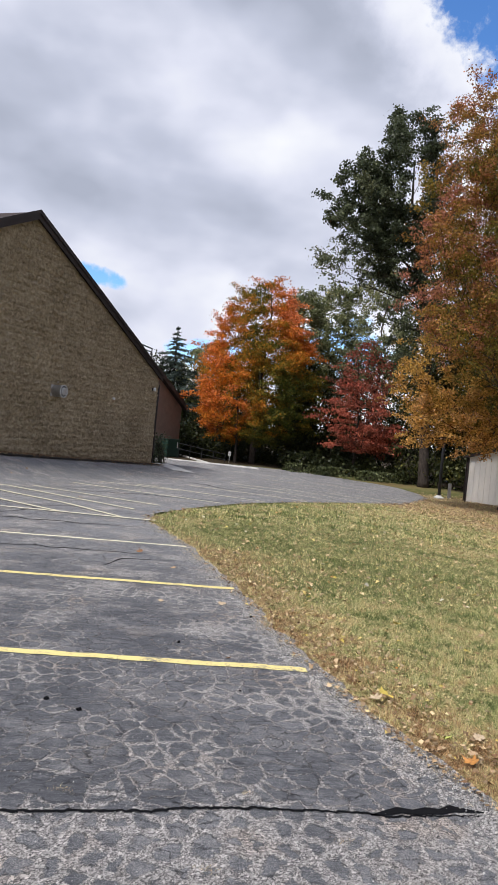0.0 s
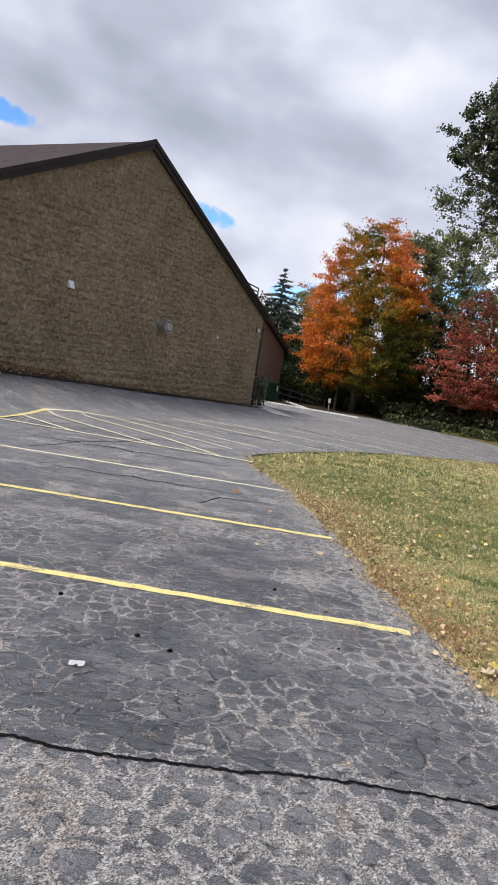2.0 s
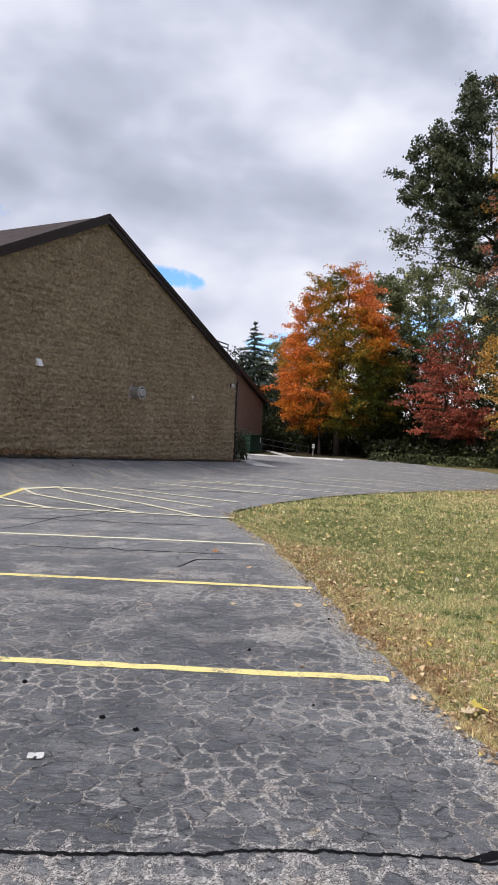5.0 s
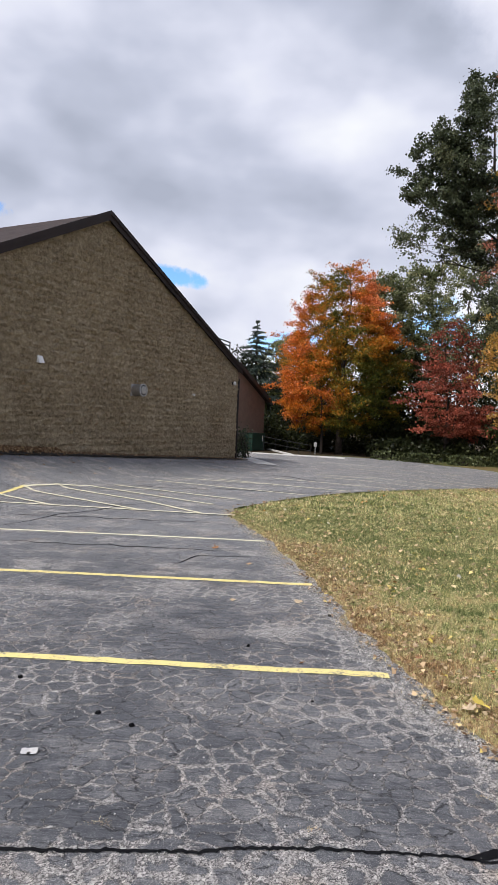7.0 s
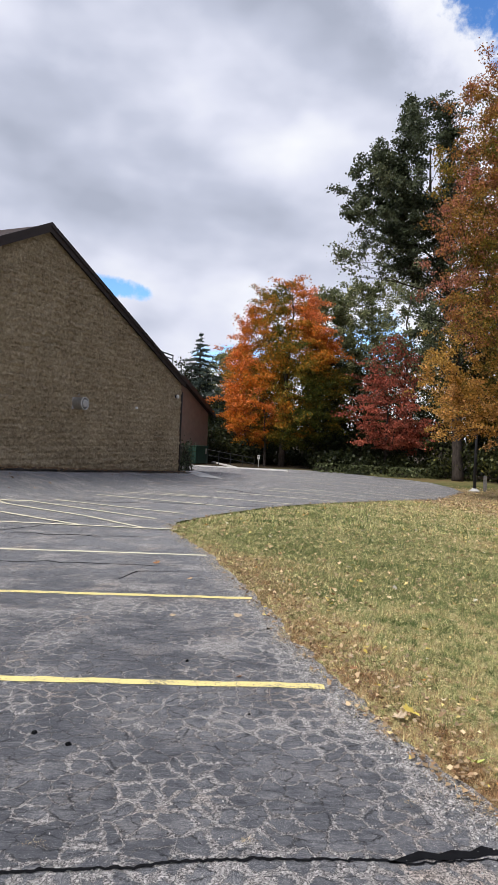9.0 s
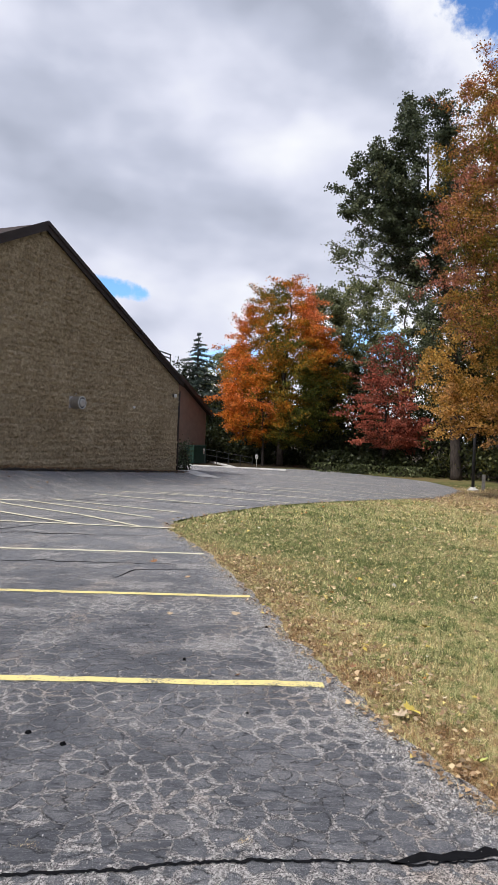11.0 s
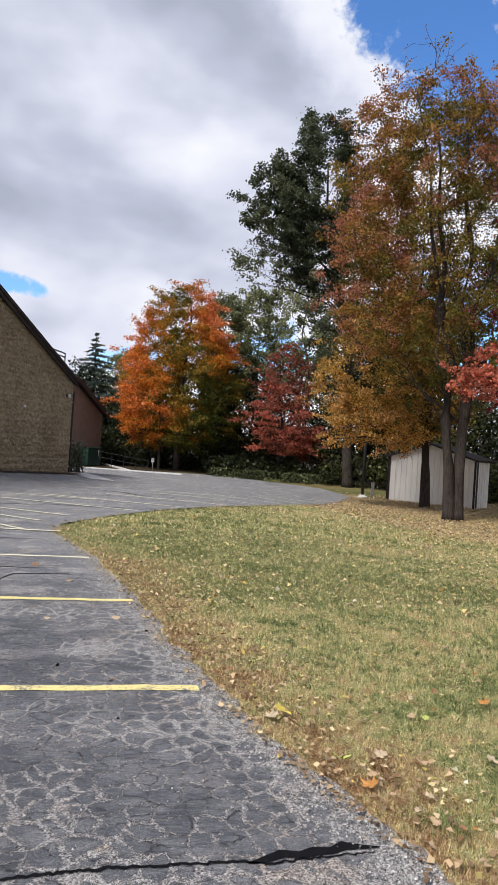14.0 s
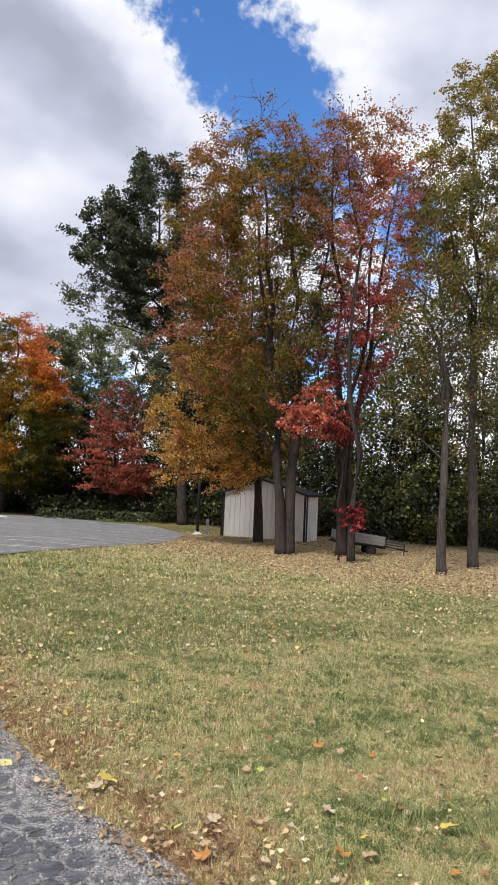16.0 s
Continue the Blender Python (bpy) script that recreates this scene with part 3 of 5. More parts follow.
gx = np.concatenate([[-2000, -900, -400, -200, -120, -80, -50], np.arange(-36, -2, 2.0), np.arange(-2, 24, 0.25), np.arange(24, 60, 2.0), [70, 100, 160, 300, 700, 2000]])
gy = np.concatenate([[-2000, -900, -400, -150, -60, -25, -10, -4], np.arange(0, 42, 0.25), np.arange(42, 80, 2.0), [90, 120, 200, 400, 900, 2500]])
def under_lot(x, y):
    """The turf sheet lies a hand lower where the asphalt covers it."""
    return -0.3 * smooth01((lawn_edge(y) - x - 2.0) / 2.0) * (1 - smooth01((y - 38) / 1.0)) * smooth01((x + 72) / 3) * smooth01((y + 52) / 3)


ground = tagged(sheet("ground", gx, gy, M_SOIL, {"dry": lawn_dry, "litter": litter, "wood": wood_floor}, lambda x, y: under_lot(x, y) - 0.03),
                "patchy green and straw-coloured lawn strewn with fallen leaves", "lawn", kind="structure")

# the asphalt lot, row by row up to its ragged edge
ly = np.concatenate([np.arange(-50, -2, 2.0), np.arange(-2, 15, 0.1), np.arange(15, 39.2, 0.2)])
ls = 1 - np.linspace(1, 0, 70) ** 2.2
LX = -70 + (lawn_edge(ly)[:, None] + 0.05 + 70) * ls[None, :]
LY = np.repeat(ly[:, None], len(ls), 1)


def lot_worn(x, y):
    d = lawn_edge(y) - x
    by_edge = (1 - smooth01((d - 0.02) / 0.5)) * (1 - smooth01((y - 9) / 5))
    near = 0.82 * (1 - smooth01((y - 2.3 - 0.065 * x) / 0.25))
    patch = 2.6 * np.exp(-(((x - 0.17) / 0.26) ** 2 + ((y - 5.55) / 0.2) ** 2)) + 1.6 * np.exp(-(((x + 0.45) / 0.6) ** 2 + ((y - 6.8) / 0.25) ** 2))
    patch = patch + 1.1 * np.exp(-(((x - 0.45) / 0.4) ** 2 + ((y - 3.9) / 0.22) ** 2)) + 1.0 * np.exp(-(((x + 0.5) / 0.4) ** 2 + ((y - 8.6) / 0.3) ** 2))
    track = (0.55 * np.exp(-(((x + 1.25) / 0.2) ** 2)) + 0.3 * np.exp(-(((x + 2.6) / 0.3) ** 2))) * smooth01((y - 3.0) / 2) * (1 - smooth01((y - 9) / 4))
    slick = -0.55 * np.exp(-(((x + 0.55) / 0.5) ** 2 + ((y - 5.9) / 0.9) ** 2))
    return 1.7 * by_edge + near + patch + track + slick


def lot_wall_shade(x, y):
    # band at the wall's foot where shade is put into the asphalt colour
    w, u = (x - CX) * UY - (y - CY) * UX, (x - CX) * UX + (y - CY) * UY
    return (1 - smooth01((w - 0.4 - 0.25 * np.sin(u * 0.7)) / 0.5)) * (1 - smooth01((u - 1) / 2))


def lot_far_sheen(x, y):
    # grows with distance only; carries the painted sheen of the far lot
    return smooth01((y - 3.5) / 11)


lot = tagged(sheet_xy("pavement", LX, LY, M_ASPHALT, {"worn": lot_worn, "wall_shade": lot_wall_shade, "far_sheen": lot_far_sheen}, 0.0), "cracked grey asphalt parking lot worn down to gravel", "parking lot", kind="structure")


def ribbon(pts, width, lift, wobble=0.0, seed=0, taper=False):
    """A strip along points on the ground."""
    rng = random.Random(seed)
    bm = bmesh.new()
    path = []
    for (x0, y0), (x1, y1) in zip(pts, pts[1:]):
        n = max(2, int(math.hypot(x1 - x0, y1 - y0) / 0.12))
        path += [(x0 + (x1 - x0) * i / n, y0 + (y1 - y0) * i / n) for i in range(n)]
    path.append(pts[-1])
    prev = None
    for i, (x, y) in enumerate(path):
        a, b = path[max(0, i - 1)], path[min(len(path) - 1, i + 1)]
        dx, dy = b[0] - a[0], b[1] - a[1]
        l = math.hypot(dx, dy) or 1
        nx, ny = -dy / l, dx / l
        k = max(0.0, math.sin(math.pi * i / (len(path) - 1))) ** 0.4 if taper else 1
        o = rng.uniform(-wobble, wobble)
        w0, w1 = (width / 2 * k + rng.uniform(-wobble, wobble) * 0.4), (width / 2 * k + rng.uniform(-wobble, wobble) * 0.4)
        row = []
        for s in (w0, -w1):
            px, py = x + nx * (s + o), y + ny * (s + o)
            row.append(bm.verts.new((px, py, float(ground_z(px, py)) + lift)))
        if prev:
            bm.faces.new((prev[0], prev[1], row[1], row[0]))
        prev = row
    return bm


STALLS = "painted stall lines"


def stripe(pts, width, mat, label, seed=0):
    ob = new("parking_line", mesh_of("parking_line", ribbon(pts, width, 0.016 if pts[0][1] > 12 else 0.005, 0.011, seed), mat))
    return tagged(ob, label, "parking line", STALLS, "structure")


for i, (y, xe) in enumerate(((1.9, -1.42), (4.6, 0.925), (7.34, 0.53), (10.06, -0.03), (12.72, -0.62))):
    stripe([(-5.85, y + (0.5 if i == 4 else 0.0)), (-2.0, y + (0.14 if i == 4 else 0.02)), (xe, y)], 0.105 if i < 3 else 0.09, M_YELLOW if i < 3 else M_WHITE, "worn yellow stall line painted across the asphalt", i)
stripe([(-5.85, 13.2), (-5.62, 15.6)], 0.10, M_YELLOW, "bold yellow end line of the hatched bay", 19)
for i, pts in enumerate(([(-5.72, 14.4), (-4.25, 13.12)], [(-5.62, 15.6), (-2.5, 12.95)], [(-5.1, 16.45), (-2.65, 14.4), (-1.28, 12.84)],
                         [(-5.62, 15.6), (-5.1, 16.45), (-4.4, 16.95), (-1.15, 14.25)], [(-3.95, 17.5), (-0.62, 15.35)])):
    stripe(pts, 0.09, M_WHITE, "faded pale yellow hatching line on the asphalt", 20 + i)
for i in range(9):
    x0, y0 = -3.2 + 1.65 * i, 19.3 + 1.25 * i
    for x1, y1 in ((x0 + 4.1 * k / 20, y0 - 2.3 * k / 20) for k in range(20, 3, -1)):
        if x1 < float(lawn_edge(y1)) - 0.05:
            stripe([(x0, y0), (x1, y1)], 0.09, M_WHITE, "thin faded white stall line on the asphalt", 40 + i)
            break
for i, (a, b) in enumerate((((-2.6, 20.4), (-0.2, 19.6)), ((1.6, 24.2), (3.6, 23.4)), ((3.2, 28.6), (6.0, 27.9)), ((5.2, 31.0), (8.6, 31.6)), ((2.0, 32.0), (5.0, 31.4)))):
    stripe([a, b], 0.08, M_WHITE, "thin faded white stall line on the asphalt", 60 + i)


def crack(pts, width, seed):
    ob = part("crack", ribbon(pts, width, 0.004, width * 0.34, seed, True), M_CRACK, lot, "dark open crack in the asphalt", kind="")
    return ob


def wander(x0, x1, y, amp, seed, n=14):
    rng = random.Random(seed)
    return [(x0 + (x1 - x0) * i / n, y + rng.uniform(-amp, amp)) for i in range(n + 1)]


crack([(x, 2.425 + 0.065 * x + 0.02 * math.sin(3.1 * x + 0.6) + 0.05 * (float(value_noise(5 * x + 40, 0.5)) - 0.5) + 0.022 * (float(value_noise(19 * x + 90, 0.5)) - 0.5)) for x in np.linspace(-4.2, 1.52, 170)], 0.024, 1)
crack([(0.88, 2.47), (1.05, 2.5), (1.2, 2.525), (1.34, 2.53), (1.52, 2.535)], 0.07, 21)
crack(wander(-3.6, -0.3, 9.15, 0.07, 8), 0.028, 2)
crack(wander(-4.6, -0.9, 11.7, 0.10, 9), 0.035, 3)
crack([(-4.2, 10.3), (-3.9, 11.0), (-3.7, 11.9), (-3.2, 12.6), (-2.9, 13.6), (-2.2, 14.3)], 0.03, 4)
crack(wander(-4.0, 1.5, 17.6, 0.25, 12), 0.04, 5)
crack([(-0.4, 23.4), (0.6, 22.8), (1.1, 21.9), (1.6, 21.5)], 0.06, 6)
crack([(-1.1, 8.1), (-0.9, 8.7), (-0.2, 8.8)], 0.03, 7)

# ---- the church-like block building ----
HOUSE = Matrix.Translation((CX, CY, 0)) @ pose(0, 0, 0, 0, 0, WALL_TURN)     # x along the gable wall, y into the house
APEX_U, APEX_Z, SLOPE_L, SLOPE_R = -8.6, 7.96, 0.468, 0.476


def rake_z(u):
    return APEX_Z - (APEX_U - u) * SLOPE_L if u < APEX_U else APEX_Z - (u - APEX_U) * SLOPE_R


house = thing("block_building", "brown split-face block building with a steep dark-trimmed gable", "building", HOUSE)
U0 = -21.0
bm = bmesh.new()
prism(bm, [(U0, -0.3), (0.0, -0.3), (0.0, rake_z(0)), (APEX_U, APEX_Z), (U0, rake_z(U0))], 0.008, 0.35)
part("wall", bm, M_MORTAR, house, "mortar and core of the gable wall")
bm = bmesh.new()                                              # side and back walls
box(bm, U0, U0 + 0.3, 0.36, 24, -0.3, rake_z(U0) - 0.2)
box(bm, U0 + 0.31, -0.01, 13.7, 14, -0.3, rake_z(U0) - 0.3)
box(bm, -0.3, 0.0, 0.36, 13.69, -0.3, rake_z(0) - 0.2)
part("wall", bm, M_SIDING, house)
WING_D, WING_S, WING_U, WING_Z = 6.4, 10.9, 14.7, 3.1                       # rear wing, seen past the corner
bm = bmesh.new()
prism(bm, [(WING_S, -0.3), (WING_U, -0.3), (WING_U, WING_Z), (WING_S, WING_Z + 0.49 * (WING_U - WING_S))], WING_D, WING_D + 0.3)
box(bm, WING_U - 0.3, WING_U, WING_D + 0.31, WING_D + 12, -0.3, WING_Z - 0.1)
box(bm, WING_S, WING_S + 0.3, WING_D + 0.31, WING_D + 12, -0.3, WING_Z + 1.7)
box(bm, 0.01, WING_S - 0.01, WING_D, WING_D + 0.3, -0.3, 2.9)
part("wall", bm, M_SIDING, house, "smooth reddish-brown wall of the rear wing")
bm = bmesh.new()
prism(bm, [(u, WING_Z + 0.49 * (WING_U - u) + d) for u, d in ((WING_S - 0.1, 0.03), (WING_U + 0.25, 0.03), (WING_U + 0.25, 0.2), (WING_S - 0.1, 0.2))], WING_D - 0.3, WING_D + 12.3)
part("roof", bm, M_SHINGLE, house, "brown shingled roof slope")
bm = bmesh.new()
prism(bm, [(u, WING_Z + 0.49 * (WING_U - u) + d) for u, d in ((WING_S - 0.1, -0.06), (WING_U + 0.28, -0.06), (WING_U + 0.28, 0.23), (WING_S - 0.1, 0.23))], WING_D - 0.36, WING_D - 0.303)
part("fascia", bm, M_FASCIA, house, "dark brown rake board")
for side in (0, 1):
    bm = bmesh.new()
    if side:
        a, b = APEX_U, 0.14
        poly = [(a, APEX_Z + 0.14), (b, rake_z(b) + 0.14), (b, rake_z(b) + 0.02), (a, APEX_Z + 0.02)]
    else:
        a, b = APEX_U, U0 - 0.5
        poly = [(a, APEX_Z + 0.14), (a, APEX_Z + 0.02), (b, rake_z(b) + 0.02), (b, rake_z(b) + 0.14)]
    prism(bm, poly, -0.12, 14.3)
    part("roof", bm, M_SHINGLE, house, "brown shingled roof slope")
    bm = bmesh.new()
    dz = 0.27
    if side:
        poly = [(a, APEX_Z + 0.18), (b, rake_z(b) + 0.18), (b, rake_z(b) + 0.18 - dz), (a, APEX_Z + 0.18 - dz)]
    else:
        poly = [(a, APEX_Z + 0.18), (a, APEX_Z + 0.18 - dz), (b, rake_z(b) + 0.18 - dz), (b, rake_z(b) + 0.18)]
    prism(bm, poly, -0.16, -0.123)
    prism(bm, [(u, z + 0.03) for u, z in poly[:2] + [(u, z + 0.14) for u, z in poly[2:]]] if side else [(poly[0][0], poly[0][1] + 0.03), (poly[1][0], poly[1][1] + 0.17), (poly[2][0], poly[2][1] + 0.17), (poly[3][0], poly[3][1] + 0.03)], -0.20, -0.163)
    part("fascia", bm, M_FASCIA, house, "dark brown rake board")
bm = bmesh.new()
tube(bm, [(0.06, -0.02, rake_z(0.06) - 0.3), (0.06, 0.0, 2.0), (0.06, 0.0, 0.2)], [0.055] * 3, 8)
part("downspout", bm, M_FASCIA, house, "dark brown corner pipe", True)
walkway = new("pavement_2", mesh_of("pavement_2", ribbon([(-1.3 + 1.2 * k / 6, 30.3 - 2.75 * k / 6) for k in range(7)], 1.0, 0.016, 0.02, 3), M_CONC))
tagged(walkway, "pale concrete apron beside the building's corner", "walkway", kind="structure")
cabinet = thing("utility_cabinet", "dark green metal utility cabinet by the rear wing", "cabinet", HOUSE @ Matrix.Translation((12.1, WING_D - 0.7, 0.0)))
bm = bmesh.new()
rounded_box(bm, -0.8, 0.8, -0.35, 0.35, 0.0, 1.02, 0.03)
part("body", bm, M_GREEN, cabinet)
bm = bmesh.new()
rounded_box(bm, -0.83, 0.83, -0.38, 0.38, 1.022, 1.07, 0.01)
part("lid", bm, M_GREEN, cabinet)
bm = bmesh.new()
rounded_box(bm, 0.42, 0.52, -0.365, -0.353, 0.55, 0.9, 0.004)
part("notice", bm, M_LAMP, cabinet, "small white notice")


# wall fittings
def on_wall(u, z, d=0.0):
    return HOUSE @ Matrix.Translation((u, -d, z))


def wall_pack(u, z):
    ob = thing("wall_lamp", "white wedge-shaped wall lamp on the block wall", "wall lamp", on_wall(u, z) @ Matrix.Scale(0.8, 4), "wall lamps")
    bm = bmesh.new()
    rounded_box(bm, -0.13, 0.13, -0.03, 0.0, -0.14, 0.14, 0.008)
    part("backplate", bm, M_BLACK, ob)
    bm = bmesh.new()
    vs = [bm.verts.new(c) for c in ((-0.12, -0.032, 0.15), (0.12, -0.032, 0.15), (0.12, -0.10, 0.14), (-0.12, -0.10, 0.14),
                                    (-0.12, -0.032, -0.10), (0.12, -0.032, -0.10), (0.12, -0.22, -0.12), (-0.12, -0.22, -0.12))]
    for f in ((0, 1, 2, 3), (7, 6, 5, 4), (3, 2, 6, 7), (0, 3, 7, 4), (1, 5, 6, 2), (0, 4, 5, 1)):
        bm.faces.new([vs[i] for i in f])
    bmesh.ops.bevel(bm, geom=bm.edges[:], offset=0.012, segments=2, affect="EDGES")
    part("hood", bm, M_LAMP, ob, "white sloping hood")
    return ob


wall_pack(-11.29, 3.27), wall_pack(-14.0, 3.42)

vent = thing("wall_vent", "round galvanised exhaust vent with a flange on the block wall", "vent", on_wall(-6.95, 2.66) @ Matrix.Scale(0.76, 4))
bm = bmesh.new()
rounded_box(bm, -0.25, 0.25, -0.06, 0.0, -0.26, 0.26, 0.01)
part("flange", bm, M_GALV, vent, "square sheet-metal flange")
turn = pose(0, 0, 0, 90, 0, 0)
bm = bmesh.new()
lathe(bm, [(0.26, 0.06), (0.26, 0.50), (0.28, 0.51), (0.28, 0.56), (0.235, 0.56), (0.235, 0.52)], 28, turn)
part("hood", bm, M_GALV, vent, "short round duct", True)
bm = bmesh.new()
lathe(bm, [(0.23, 0.46), (0.23, 0.53), (0.19, 0.545), (0.18, 0.50)], 28, turn)
part("louvre", bm, M_BLACK, vent, "dark ring opening")
bm = bmesh.new()
lathe(bm, [(0.175, 0.50), (0.175, 0.57), (0.12, 0.585)], 24, turn)
part("cap", bm, M_GALV, vent, "pale round end cap", True)
bm = bmesh.new()
tube(bm, [(0.2, -0.02, 0.36), (0.2, -0.05, 0.5)], [0.03, 0.03], 8)
part("bracket", bm, M_GALV, vent)

flood = thing("flood_lamp", "small white flood lamp on a bracket", "wall lamp", on_wall(-3.4, 2.7) @ Matrix.Scale(0.62, 4), "wall lamps")
bm = bmesh.new()
rounded_box(bm, -0.05, 0.05, -0.04, 0, -0.05, 0.05, 0.01)
part("bracket", bm, M_BLACK, flood)
bm = bmesh.new()
lathe(bm, [(0.03, 0), (0.055, 0.06), (0.08, 0.2), (0.07, 0.21)], 16, pose(0.0, -0.04, 0.0, 100, 0, -30))
part("head", bm, M_LAMP, flood, "white bell-shaped head", True)

globe = thing("globe_lamp", "round white lamp on the block wall near its corner", "wall lamp", on_wall(-0.47, 3.31), "wall lamps")
bm = bmesh.new()
lathe(bm, [(0.06, 0), (0.06, 0.05), (0.04, 0.06)], 16, turn)
part("base", bm, M_BLACK, globe)
bm = bmesh.new()
bmesh.ops.create_uvsphere(bm, u_segments=16, v_segments=10, radius=0.075, matrix=Matrix.Translation((0, -0.14, 0)) @ Matrix.Diagonal((1, 0.8, 1.1, 1)))
part("globe", bm, M_LAMP, globe, "off-white globe", True)

antenna = thing("roof_bracket", "thin dark metal frame standing on the roof edge", "antenna", HOUSE @ Matrix.Translation((-0.5, 0.15, rake_z(-0.5) + 0.15)))
for name, path in (("post", [(0, 0, -0.1), (0, 0, 0.78)]), ("arm", [(0, 0, 0.75), (-1.1, 0, 0.82)]), ("brace", [(0, 0, 0.6), (-1.0, 0, 0.66)]), ("brace", [(-1.05, 0, 0.85), (-1.05, 0, 0.3)])):
    bm = bmesh.new()
    tube(bm, path, [0.026, 0.026], 6)
    part(name, bm, M_BLACK, antenna)


# ---- trees ----
def unit(v):
    return v / np.maximum(np.linalg.norm(v, axis=-1, keepdims=True), 1e-6)


def leaf_quads(centres, size, rng, droop=0.3, slim=0.42):
    """A bent rhombus for each centre, turned at random."""
    n = len(centres)
    d = unit(rng.normal(size=(n, 3)) - np.array([0, 0, droop]))
    s = unit(np.cross(d, rng.normal(size=(n, 3))))
    up = np.cross(d, s)
    L = size * rng.uniform(0.65, 1.3, (n, 1))
    W = L * slim
    return np.stack([centres - d * L * 0.5, centres + s * W + up * L * 0.12, centres + d * L * 0.5, centres - s * W + up * L * 0.12], 1)


def branch_path(a, b, sag, rng, n=5):
    a, b = np.array(a, float), np.array(b, float)
    t = np.linspace(0, 1, n)[:, None]
    p = a + (b - a) * t
    p[:, 2] += sag * np.linalg.norm(b - a) * np.sin(np.pi * t[:, 0])
    p[1:-1] += rng.normal(size=(n - 2, 3)) * 0.035 * np.linalg.norm(b - a)
    return p


